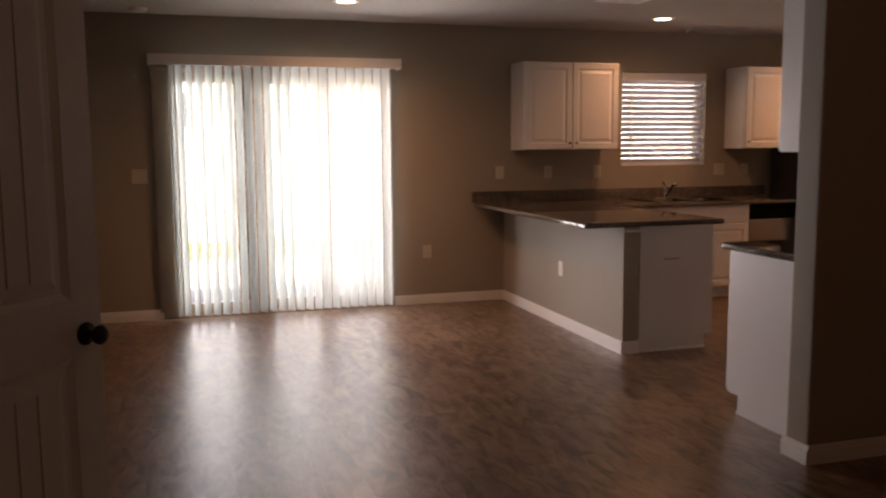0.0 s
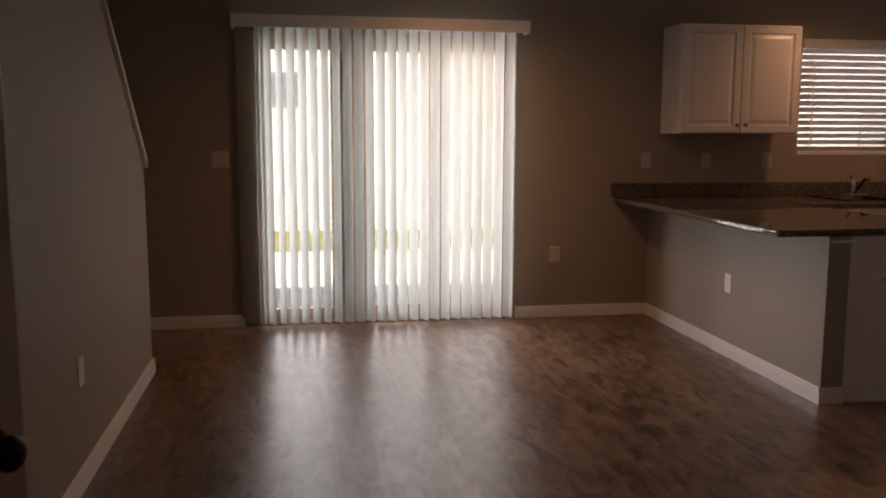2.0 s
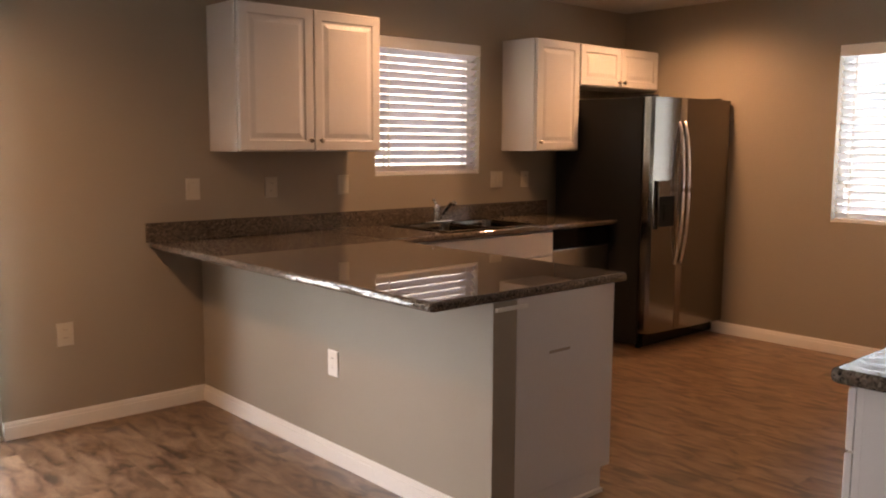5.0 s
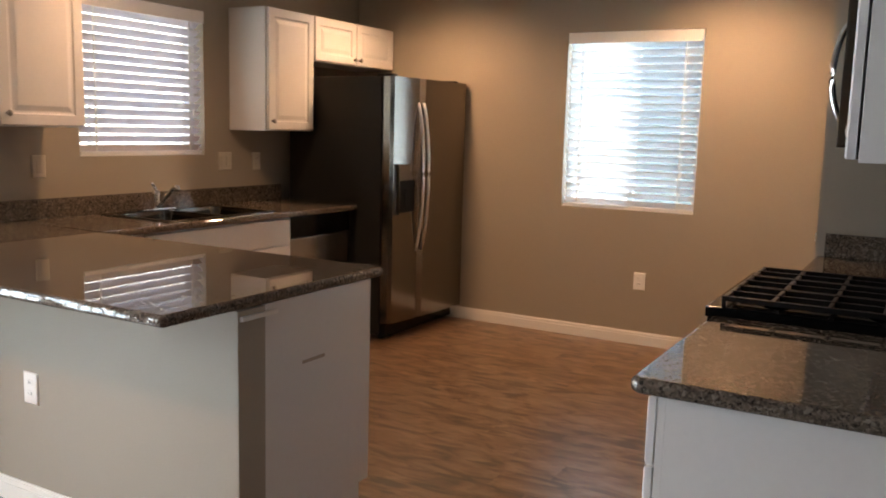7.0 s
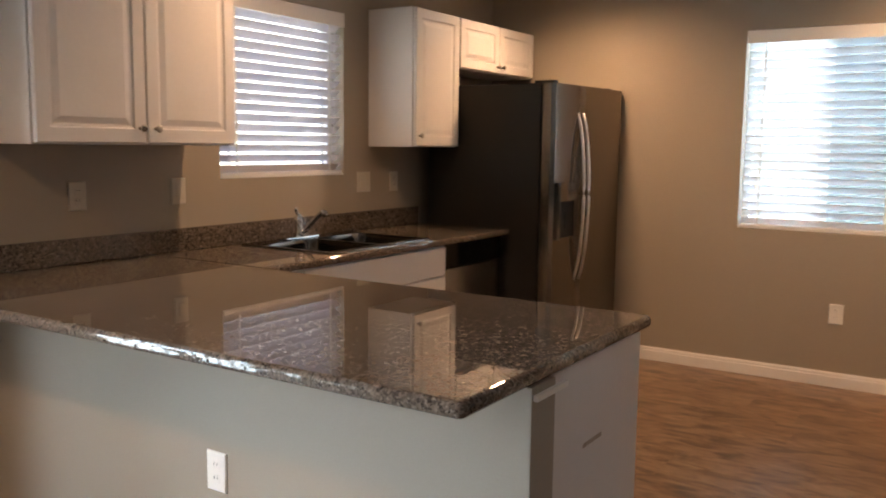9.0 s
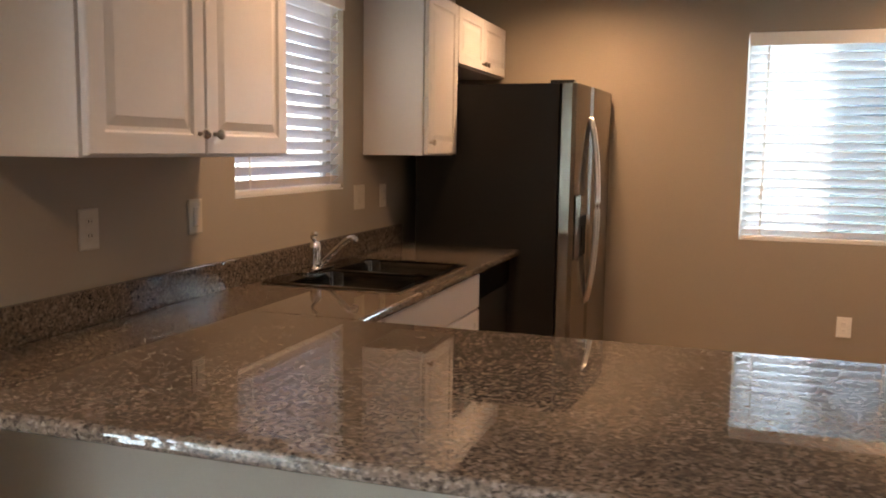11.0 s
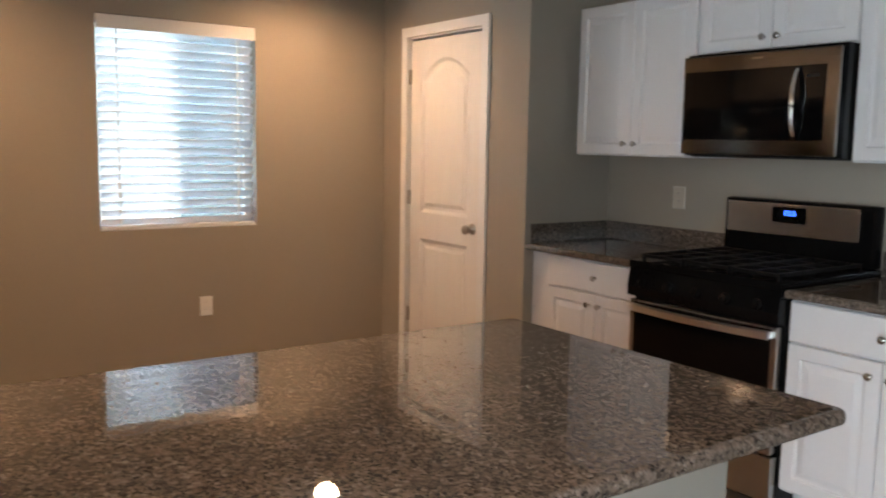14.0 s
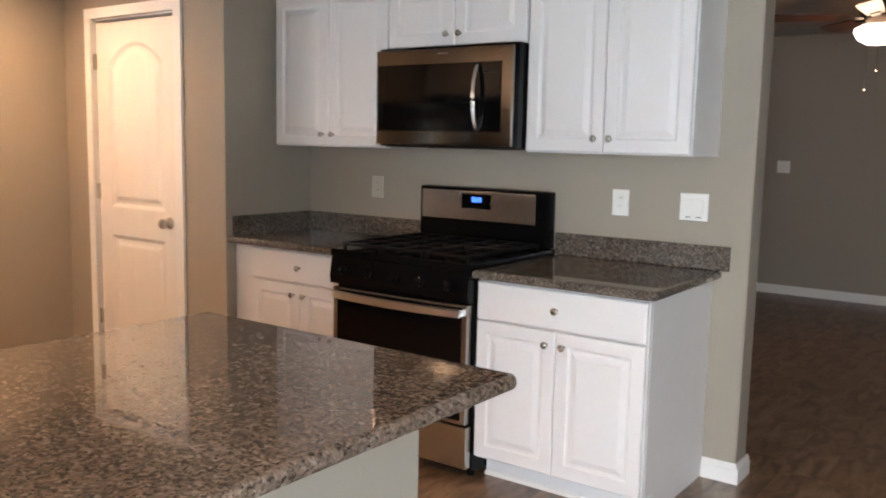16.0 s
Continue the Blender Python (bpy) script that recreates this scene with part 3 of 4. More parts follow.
SX0, SX1, SY0, SY1 = 1.27, 2.03, -0.60, -0.14
YF = -0.672
t = thing("granite_countertop", (0.2, -1.2, ZC), "polished brown speckled granite counter over sink run and peninsula", "countertop")
XO, XI = -0.283, 0.785
slab("peninsula_slab", rounded(XO + 0.02, YC + 0.02, 0.02, 180) + rounded(XI - 0.02, YC + 0.02, 0.02, 270) + [(XI, YF), (XI, -0.002), (XO, -0.002)], ZC - 0.035, ZC, t)
for nm, o in (("slab", [(XI, YF), (SX0, YF), (SX0, -0.002), (XI, -0.002)]), ("slab", [(SX1, YF), (2.796, YF), (2.796, -0.002), (SX1, -0.002)]),
              ("slab", [(SX0, YF), (SX1, YF), (SX1, SY0), (SX0, SY0)]), ("slab", [(SX0, SY1), (SX1, SY1), (SX1, -0.002), (SX0, -0.002)])):
    bm = bmesh.new()
    xs, ys = [p[0] for p in o], [p[1] for p in o]
    box(bm, min(xs), max(xs), min(ys), max(ys), ZC - 0.035, ZC)
    if min(ys) == YF:
        es = [e for e in bm.edges if all(abs(v.co.y - YF) < 1e-5 for v in e.verts) and abs(e.verts[0].co.z - e.verts[1].co.z) < 1e-5]
        bmesh.ops.bevel(bm, geom=es, offset=0.011, segments=3, profile=0.5, affect="EDGES")
    part(nm, bm, GRANITE, t)
bpart("backsplash", (XO - 0.024, 2.796, -0.022, -0.002, ZC + 0.0005, ZC + 0.102), SPLASH, t, 0.003)

t = thing("granite_countertop", (RX0, YR, ZC), "polished brown speckled granite counter with a rounded front corner", "countertop")
YRF = YR + 0.708
slab("slab", [(RX1 - 0.002, YR + 0.001), (RX1 - 0.002, YRF)] + rounded(RX0 - 0.036 + 0.03, YRF - 0.03, 0.03, 90) + [(RX0 - 0.036, YR + 0.001)], ZC - 0.035, ZC, t)
bpart("backsplash", (RX0 - 0.070, RX1 - 0.002, YR + 0.001, YR + 0.021, ZC + 0.0005, ZC + 0.102), SPLASH, t, 0.003)
t = thing("granite_countertop", (XR - 0.4, YR, ZC), "polished brown speckled granite counter in the corner by the range", "countertop")
slab("slab", [(XR - 0.001, YR + 0.001), (XR - 0.001, YRF - 0.10), (RX2 + 0.002, YRF - 0.10), (RX2 + 0.002, YR + 0.001)], ZC - 0.035, ZC, t)
bpart("backsplash", (RX2 + 0.002, XR - 0.001, YR + 0.001, YR + 0.021, ZC + 0.0005, ZC + 0.102), SPLASH, t, 0.003)
bpart("backsplash", (XR - 0.021, XR - 0.001, YR + 0.0215, YRF - 0.135, ZC + 0.0005, ZC + 0.102), SPLASH, t, 0.003)

# ---- sink and faucet ----
t = thing("kitchen_sink", ((SX0 + SX1) / 2, -0.37, ZC), "double-bowl stainless steel drop-in sink", "sink")
bm = bmesh.new()
xm = (SX0 + SX1) / 2
rim = 0.014
lips = [(SX0 - rim, SX0 + 0.012, SY0 - rim, SY1 + 0.075), (SX1 - 0.012, SX1 + rim, SY0 - rim, SY1 + 0.075), (SX0 + 0.012, SX1 - 0.012, SY0 - rim, SY0 + 0.012), (SX0 + 0.012, SX1 - 0.012, SY1 - 0.02, SY1 + 0.075), (xm - 0.018, xm + 0.018, SY0 + 0.012, SY1 - 0.02)]
for a in lips:
    box(bm, *a, ZC + 0.0005, ZC + 0.007)
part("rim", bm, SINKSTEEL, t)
for a, b in ((SX0 + 0.010, xm - 0.016), (xm + 0.016, SX1 - 0.010)):
    bm = bmesh.new()
    def ring(s, z, r):
        return [bm.verts.new((x, y, z)) for cx, cy, a0 in ((b - s - r, SY1 - 0.02 - s - r, 0), (a + s + r, SY1 - 0.02 - s - r, 90), (a + s + r, SY0 + 0.01 + s + r, 180), (b - s - r, SY0 + 0.01 + s + r, 270)) for x, y in rounded(cx, cy, r, a0, 4)]
    prev = None
    for s, z, r in ((0, ZC + 0.005, 0.06), (0.004, ZC - 0.02, 0.06), (0.012, ZC - 0.14, 0.055), (0.03, ZC - 0.165, 0.045), (0.08, ZC - 0.172, 0.03)):
        cur = ring(s, z, r)
        if prev:
            for k in range(len(cur)):
                bm.faces.new((prev[k], prev[(k + 1) % len(cur)], cur[(k + 1) % len(cur)], cur[k]))
        prev = cur
    bm.faces.new(prev)
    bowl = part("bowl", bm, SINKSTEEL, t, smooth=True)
    bm = bmesh.new()
    lathe(bm, ((a + b) / 2, (SY0 + SY1) / 2, ZC - 0.171), (0, 0, 1), [(0, 0.0), (0.03, 0.0), (0.042, 0.002), (0.045, 0.004), (0.045, -0.01)], 20)
    part("drain", bm, CHROME, bowl)

FX, FY = 1.61, -0.105
t = thing("faucet", (FX, FY, ZC + 0.007), "chrome single-lever kitchen faucet with a long spout", "faucet")
bm = bmesh.new()
box(bm, FX - 0.12, FX + 0.12, FY - 0.028, FY + 0.028, ZC + 0.007, ZC + 0.016, 0.004)
part("base_plate", bm, CHROME, t)
bm = bmesh.new()
lathe(bm, (FX, FY, ZC + 0.014), (0, 0, 1), [(0.0, 0), (0.028, 0), (0.026, 0.02), (0.022, 0.06), (0.024, 0.085), (0.02, 0.105), (0.0, 0.115)])
part("body", bm, CHROME, t, smooth=True)
bm = bmesh.new()
tube(bm, [(FX - 0.004 * k, FY - 0.022 - k * 0.125, ZC + 0.030 + 0.115 * k) for k in (0.0, 0.3, 0.6, 0.85)] + [(FX - 0.004, FY - 0.148, ZC + 0.142), (FX - 0.005, FY - 0.162, ZC + 0.147), (FX - 0.005, FY - 0.178, ZC + 0.146)], 0.0125)
lathe(bm, (FX - 0.005, FY - 0.172, ZC + 0.151), (0, -0.25, -1), [(0, 0), (0.014, 0), (0.0155, 0.006), (0.0155, 0.026), (0.012, 0.028), (0, 0.028)], 14)
part("spout", bm, CHROME, t, smooth=True)
bm = bmesh.new()
tube(bm, [(FX, FY, ZC + 0.12), (FX - 0.01, FY + 0.012, ZC + 0.145), (FX - 0.03, FY - 0.005, ZC + 0.158), (FX - 0.055, FY - 0.03, ZC + 0.160)], 0.008)
part("lever", bm, CHROME, t, smooth=True)

# ---- dishwasher ----
t = thing("dishwasher", (2.47, -0.3, 0), "stainless dishwasher with a black control strip under the counter", "dishwasher")
bpart("tub", (2.182, 2.790, -0.575, -0.03, 0.10, ZB - 0.004), DARKGREY, t)
bpart("door", (2.184, 2.788, -0.615, -0.576, 0.115, 0.715), STEEL, t, 0.005, "brushed stainless door")
bpart("control_panel", (2.184, 2.788, -0.620, -0.576, 0.722, ZB - 0.008), BLACK, t, 0.006, "glossy black control strip")
bpart("toe_kick", (2.184, 2.788, -0.53, -0.05, 0.0, 0.0995), BLACK, t)

# ---- refrigerator ----
t = thing("refrigerator", ((FR0 + FR1) / 2, -0.5, 0), "stainless side-by-side refrigerator with grey sides and ice dispenser", "refrigerator")
bpart("body", (FR0, FR1, -0.855, -0.09, 0.03, 1.735), DARKGREY, t, 0.006, "dark grey textured cabinet")
bpart("base_grille", (FR0 + 0.01, FR1 - 0.01, -0.90, -0.862, 0.02, 0.105), BLACK, t, 0.004, "black base grille")
for x in (FR0 + 0.05, FR1 - 0.05):
    for y in (-0.84, -0.15):
        bm = bmesh.new()
        lathe(bm, (x, y, 0), (0, 0, 1), [(0, 0), (0.02, 0), (0.02, 0.0295), (0, 0.0295)], 12)
        part("foot", bm, RUBBER, t)
xs = FR0 + (FR1 - FR0) * 0.335


def bow(x):
    """How far the doors' curved front stands out."""
    whole = (x - FR0) / (FR1 - FR0)
    return -0.935 - 0.06 * whole - 0.014 * (1 - (2 * whole - 1) ** 2)


def fridge_door(a, b):
    """A slightly bowed steel door."""
    bm = bmesh.new()
    n = 14
    pts = [(a, -0.866)]
    for k in range(n + 1):
        f = k / n
        x = a + (b - a) * f
        edge = 0.018 * (max(0, 1 - f * 14) ** 2 + max(0, 1 - (1 - f) * 14) ** 2)
        pts.append((x, bow(x) + edge))
    pts.append((b, -0.866))
    prism(bm, [(x, y, 0.115) for x, y in pts], (0, 0, 1.735 - 0.115))
    return part("door", bm, FRIDGESTEEL, t)


dl = fridge_door(FR0, xs - 0.003)
dr = fridge_door(xs + 0.003, FR1)


for door, hx in ((dl, xs - 0.030), (dr, xs + 0.030)):
    bm = bmesh.new()
    y = bow(hx)
    arc = [k / 20 for k in range(21)]
    tube(bm, [(hx, y + 0.004 - 0.052 * (1 - (2 * f - 1) ** 2) ** 0.75, 1.575 - 0.99 * f) for f in arc], 0.0095, 12)
    part("handle", bm, BRIGHTSTEEL, door, "curved tubular steel handle", True)
dx0, dx1 = FR0 + 0.052, FR0 + 0.244
bm = bmesh.new()
yy = bow((dx0 + dx1) / 2)
for b in ((dx0, dx1, 0.84, 0.856), (dx0, dx1, 1.065, 1.172), (dx0, dx0 + 0.004, 0.856, 1.065), (dx1 - 0.004, dx1, 0.856, 1.065)):
    box(bm, b[0], b[1], yy - 0.014, yy + 0.014, b[2], b[3], 0.0015)
part("dispenser_frame", bm, FRIDGESTEEL, dl, "grey dispenser surround")
# no hollow here: near-black colour stands in for the shade inside the dispenser
bpart("dispenser_recess_shade", (dx0 + 0.0042, dx1 - 0.0042, yy - 0.011, yy + 0.015, 0.856, 1.065), RUBBER, dl, 0, "black block with the dispenser recess's shade in its colour")
bpart("dispenser_paddle", ((dx0 + dx1) / 2 - 0.03, (dx0 + dx1) / 2 + 0.03, yy - 0.016, yy - 0.0105, 0.90, 1.01), RUBBER, dl, 0.002)
for x in (FR0 + 0.02, FR1 - 0.09):
    bpart("hinge_cover", (x, x + 0.06, -0.92, -0.80, 1.736, 1.752), DARKGREY, t, 0.004)

# ---- range ----
t = thing("gas_range", (rc, YR + 0.3, 0), "freestanding black and stainless gas range with cast iron grates", "range")
ra, rb = RX1 + 0.002, RX2 - 0.002
yf = YR + 0.706
bpart("body", (ra, rb, YR + 0.012, yf - 0.03, 0.03, 0.885), BLACK, t, 0.003, "black enamel side panels")
for x in (ra + 0.04, rb - 0.04):
    for y in (YR + 0.08, yf - 0.09):
        bm = bmesh.new()
        lathe(bm, (x, y, 0), (0, 0, 1), [(0, 0), (0.018, 0), (0.018, 0.0295), (0, 0.0295)], 12)
        part("foot", bm, RUBBER, t)
bpart("cooktop", (ra - 0.001, rb + 0.001, YR + 0.012, yf + 0.02, 0.8855, 0.918), BLACK, t, 0.006, "glossy black cooktop")
bm = bmesh.new()
prism(bm, [(ra, yf - 0.029, 0.75), (ra, yf + 0.022, 0.762), (ra, yf + 0.026, 0.80), (ra, yf + 0.012, 0.884), (ra, yf - 0.029, 0.884)], (rb - ra, 0, 0))
cp = part("control_panel", bm, BLACK, t, "black knob panel")
for k in range(5):
    kx = ra + 0.09 + k * (rb - ra - 0.18) / 4
    bm = bmesh.new()
    lathe(bm, (kx, yf + 0.018, 0.822), (0, 1, 0.25), [(0, 0), (0.024, 0), (0.023, 0.018), (0.017, 0.024), (0.016, 0.034), (0, 0.036)], 18)
    part("burner_knob", bm, BLACK, cp, "black burner knob")
oven = bpart("oven_door", (ra + 0.010, rb - 0.010, yf - 0.029, yf + 0.012, 0.245, 0.745), STEEL, t, 0.004, "stainless oven door")
bpart("door_glass", (ra + 0.036, rb - 0.036, yf + 0.0125, yf + 0.0155, 0.262, 0.735), BLACKGLASS, oven, 0.001, "black oven window")
bm = bmesh.new()
n = 10
pts = []
for k in range(n + 1):
    f = k / n
    pts.append((ra + 0.03 + (rb - ra - 0.06) * f, yf + 0.035 + 0.03 * (1 - (2 * f - 1) ** 2), 0.715))
prev = None
for p in pts:
    cur = [bm.verts.new((p[0], p[1] + dy, p[2] + dz)) for dy, dz in ((0, -0.018), (0.011, -0.015), (0.012, 0.012), (0, 0.018))]
    if prev:
        for k in range(4):
            bm.faces.new((prev[k], prev[(k + 1) % 4], cur[(k + 1) % 4], cur[k]))
    else:
        bm.faces.new(cur)
    prev = cur
bm.faces.new(prev)
for x in (ra + 0.03, rb - 0.055):
    box(bm, x, x + 0.025, yf + 0.011, yf + 0.045, 0.703, 0.727)
part("handle", bm, BRIGHTSTEEL, oven, "bowed stainless oven handle")
bpart("storage_drawer", (ra + 0.004, rb - 0.004, yf - 0.029, yf + 0.010, 0.055, 0.235), STEEL, t, 0.004, "stainless storage drawer")
bg = bpart("backguard", (ra, rb, YR + 0.012, YR + 0.07, 0.9185, 1.186), BLACK, t, 0.022, "black backguard")
bpart("panel", (ra + 0.078, rb - 0.022, YR + 0.0702, YR + 0.076, 1.026, 1.168), STEEL, bg, 0.002, "brushed stainless control panel")
bpart("display", (rc - 0.055, rc + 0.115, YR + 0.0762, YR + 0.079, 1.083, 1.155), BLACKGLASS, bg, 0.001, "black clock display")
for k, (sx, sz, w, h) in enumerate(((0.022, 1.128, 0.014, 0.022), (0.002, 1.128, 0.012, 0.022), (-0.018, 1.128, 0.014, 0.022))):
    bm = bmesh.new()
    for b in ((0, w, 0, 0.004), (0, w, h - 0.004, h), (0, 0.004, 0, h), (w - 0.004, w, 0, h)):
        box(bm, rc + 0.03 + sx - w + b[0], rc + 0.03 + sx - w + b[1], YR + 0.0792, YR + 0.0797, sz - h / 2 + b[2], sz - h / 2 + b[3])
    part("digit", bm, CLOCKBLUE, bg, "glowing blue clock digit")
for i in range(3):
    gx0 = ra + 0.03 + i * (rb - ra - 0.06) / 3
    gx1 = ra + 0.03 + (i + 1) * (rb - ra - 0.06) / 3 - 0.006
    bm = bmesh.new()
    y0, y1, z = YR + 0.11, yf - 0.02, 0.945
    for yv in (y0, y1 - 0.012, (y0 + y1) / 2 - 0.006, y0 + (y1 - y0) * 0.25, y0 + (y1 - y0) * 0.75):
        box(bm, gx0, gx1, yv, yv + 0.012, z - 0.014, z, 0.002)
    for xv in (gx0, gx1 - 0.012, (gx0 + gx1) / 2 - 0.006):
        box(bm, xv, xv + 0.012, y0, y1, z - 0.013, z + 0.002, 0.002)
    for xv in (gx0 + 0.002, gx1 - 0.014):
        for yv in (y0, y1 - 0.012):
            box(bm, xv, xv + 0.012, yv, yv + 0.012, 0.9182, z - 0.013)
    part("grate", bm, IRON, t, "cast iron burner grate")
    for yv in (y0 + (y1 - y0) * 0.25, y0 + (y1 - y0) * 0.75):
        bm = bmesh.new()
        lathe(bm, ((gx0 + gx1) / 2, yv + 0.006, 0.9182), (0, 0, 1), [(0, 0), (0.045, 0), (0.045, 0.006), (0.03, 0.008), (0.03, 0.010), (0, 0.0105)], 18)
        part("burner", bm, BLACK, t, smooth=False)

# ---- microwave ----
t = thing("microwave", (mc, YR + 0.2, 1.40), "over-range stainless microwave with dark glass door", "microwave")
ma, mb, ym = XS[1] + 0.003, XS[2] - 0.003, YR + 0.386
bpart("body", (ma, mb, YR + 0.001, ym, 1.380, 1.828), BLACK, t, 0.003, "black casing")
md = bpart("door", (ma + 0.012, mb, ym + 0.001, ym + 0.030, 1.388, 1.816), DARKSTEEL, t, 0.006, "stainless door face")
bpart("door_glass", (ma + 0.205, mb - 0.012, ym + 0.0305, ym + 0.033, 1.450, 1.748), BLACKGLASS, md, 0.001, "dark glass window")
bpart("control_glass", (ma + 0.068, ma + 0.203, ym + 0.0305, ym + 0.033, 1.450, 1.748), BLACKGLASS, md, 0.001, "black touch control strip")
bpart("display", (ma + 0.095, ma + 0.15, ym + 0.0332, ym + 0.0336, 1.70, 1.712), DARKGREY, md, 0, "dim display line")
bm = bmesh.new()
hx = ma + 0.185
tube(bm, [(hx, ym + 0.03 + 0.042 * (1 - (2 * k / 14 - 1) ** 2) ** 0.7, 1.742 - 0.29 * k / 14) for k in range(15)], 0.0095, 12)
part("handle", bm, CHROME, md, "curved bright steel handle", True)
bpart("badge", (mc - 0.03, mc + 0.03, ym + 0.0302, ym + 0.0312, 1.788, 1.795), STEEL, md, 0, "small steel badge")
bpart("vent_grille", (ma + 0.02, mb - 0.02, YR + 0.10, ym - 0.02, 1.374, 1.3795), DARKGREY, t)

# ---- pantry door ----
def panel_door(name, x0, x1, y, s, z1, material, label, arch=True, planks=False):
    """A two-panel door slab in the plane y, with its face towards s times y; x0, x1: edges."""
    th = 0.035
    t = thing(name, ((x0 + x1) / 2, y, 0.008), label, "door", kind="structure")
    z0, st, zl0, zl1, ztop = 0.008, 0.115, 0.82, 0.985, z1 - 0.12
    bm = bmesh.new()
    ya, yb = sorted((y, y - s * th))
    box(bm, x0, x0 + st, ya, yb, z0, z1)
    box(bm, x1 - st, x1, ya, yb, z0, z1)
    box(bm, x0 + st, x1 - st, ya, yb, z0, z0 + 0.2)
    box(bm, x0 + st, x1 - st, ya, yb, zl0, zl1)
    n = 14
    drop = 0.11 if arch else 0.0
    out = [(x0 + st, y, z1), (x1 - st, y, z1)]
    for k in range(n + 1):
        f = k / n
        out.append((x1 - st - (x1 - x0 - 2 * st) * f, y, ztop - drop * (2 * f - 1) ** 2))
    prism(bm, out, (0, -s * th, 0))
    slab_ob = part("frame", bm, material, t)
    for lo, hi, top in ((z0 + 0.2, zl0, False), (zl1, ztop, arch)):
        w = x1 - x0 - 2 * st
        bm = bmesh.new()
        prev = None
        for ins, d in ((0, -0.030), (0, -0.001), (0.022, -0.011), (0.040, -0.011), (0.062, -0.003)):
            cur = [bm.verts.new((x0 + st + ins, y + s * d, lo + ins)), bm.verts.new((x1 - st - ins, y + s * d, lo + ins))]
            for k in range(n + 1):
                f = k / n
                dz = drop * (2 * f - 1) ** 2 if top else 0
                cur.append(bm.verts.new((x1 - st - ins - (w - 2 * ins) * f, y + s * d, hi - ins - dz)))
            if prev:
                for k in range(len(cur)):
                    bm.faces.new((prev[k], prev[(k + 1) % len(cur)], cur[(k + 1) % len(cur)], cur[k]))
            prev = cur
        bm.faces.new(prev)
        part("panel", bm, material, t)
        if planks:
            for k in range(1, 4):
                gx = x0 + st + 0.062 + (w - 0.124) * k / 4
                # brown strip paints the shade of a groove in the same door paint
                bpart("groove_shade", (gx - 0.003, gx + 0.003, min(y - s * 0.004, y - s * 0.0022), max(y - s * 0.004, y - s * 0.0022), lo + 0.066, hi - 0.07), SCUFF_SHADE, t)
    return t


def door_knob(parent, at, n, material, ball):
    bm = bmesh.new()
    prof = [(0, 0), (0.033, 0), (0.033, 0.006), (0.014, 0.012), (0.011, 0.03)]
    prof += [(0.020, 0.036), (0.028, 0.048), (0.028, 0.058), (0.020, 0.066), (0, 0.068)] if ball else [(0.013, 0.034), (0.013, 0.05), (0, 0.052)]
    lathe(bm, at, n, prof, 20)
    return part("door_knob", bm, material, parent, "round door knob", True)


pd = panel_door("door_1", DX0 + 0.010, DX1, YP - 0.012, 1, 2.042, DOORW, "closed white two-panel pantry door with an arched panel")
door_knob(pd, (DX0 + 0.075, YP - 0.012, 0.925), (0, 1, 0), NICKEL, True)
for hz in (0.318, 1.072, 1.824):
    bpart("hinge", (DX1 - 0.004, DX1 + 0.018, YP - 0.0125, YP + 0.003, hz - 0.045, hz + 0.045), NICKEL, pd, 0.002, "satin nickel hinge")
bpart("strike_plate", (DX0 - 0.010, DX0 - 0.002, YP - 0.020, YP + 0.001, 0.885, 0.955), BRONZE, pd, 0.001)
structure("trim_pantry_casing", [(DX0 - 0.075, DX0 - 0.013, YP + 0.001, YP + 0.017, 0, 2.067), (DX1 + 0.019, DX1 + 0.075, YP + 0.001, YP + 0.017, 0, 2.067), (DX0 - 0.075, DX1 + 0.075, YP + 0.001, YP + 0.0175, 2.0675, 2.125),
                                 (DX0 - 0.0195, DX0 - 0.012, YP - 0.113, YP - 0.0005, 0, 2.064), (DX1 + 0.0185, DX1 + 0.0195, YP - 0.113, YP - 0.0005, 0, 2.064), (DX0 - 0.012, DX1 + 0.018, YP - 0.113, YP - 0.0005, 2.054, 2.064)],
          TRIM, "white painted door casing", "trim")

# ---- closet door standing open along the stair wall ----
HINGE, FREE = Vector((-3.428, -5.206, 0)), Vector((-3.045, -4.672, 0))
wd = (FREE - HINGE).length
cd = panel_door("door_2", 0.0, wd, 0.0, -1, 2.04, DOORW, "open white two-panel interior door with plank grooves", False, True)
door_knob(cd, (wd - 0.065, 0.0, 0.880), (0, -1, 0), BRONZE, True)
bpart("latch_plate", (wd, wd + 0.0015, 0.006, 0.030, 0.86, 0.92), BRONZE, cd)
ang = math.degrees(math.atan2(FREE.y - HINGE.y, FREE.x - HINGE.x))
off = Matrix.Translation((wd / 2, 0, 0.008))
cd.matrix_world = pose(HINGE.x, HINGE.y, 0, 0, 0, ang) @ off
structure("trim_closet_casing", [(XW + 0.001, XW + 0.017, -5.276, -5.218, 0, 2.07), (XW + 0.001, XW + 0.017, -4.536, -4.478, 0, 2.07), (XW + 0.001, XW + 0.017, -5.276, -4.478, 2.0705, 2.13)], TRIM, "white painted closet door casing", "trim")

# ---- patio door ----
t = thing("window_1", (-2.0, 0.09, 0.0), "white vinyl sliding patio door with three glass panels", "patio door", kind="structure")
PX0, PX1 = -2.95, -1.05


def frame_part(name, bars, parent, material=TANFRAME, bevel=0.003):
    bm = bmesh.new()
    for b in bars:
        box(bm, *b, bevel)
    return part(name, bm, material, parent)


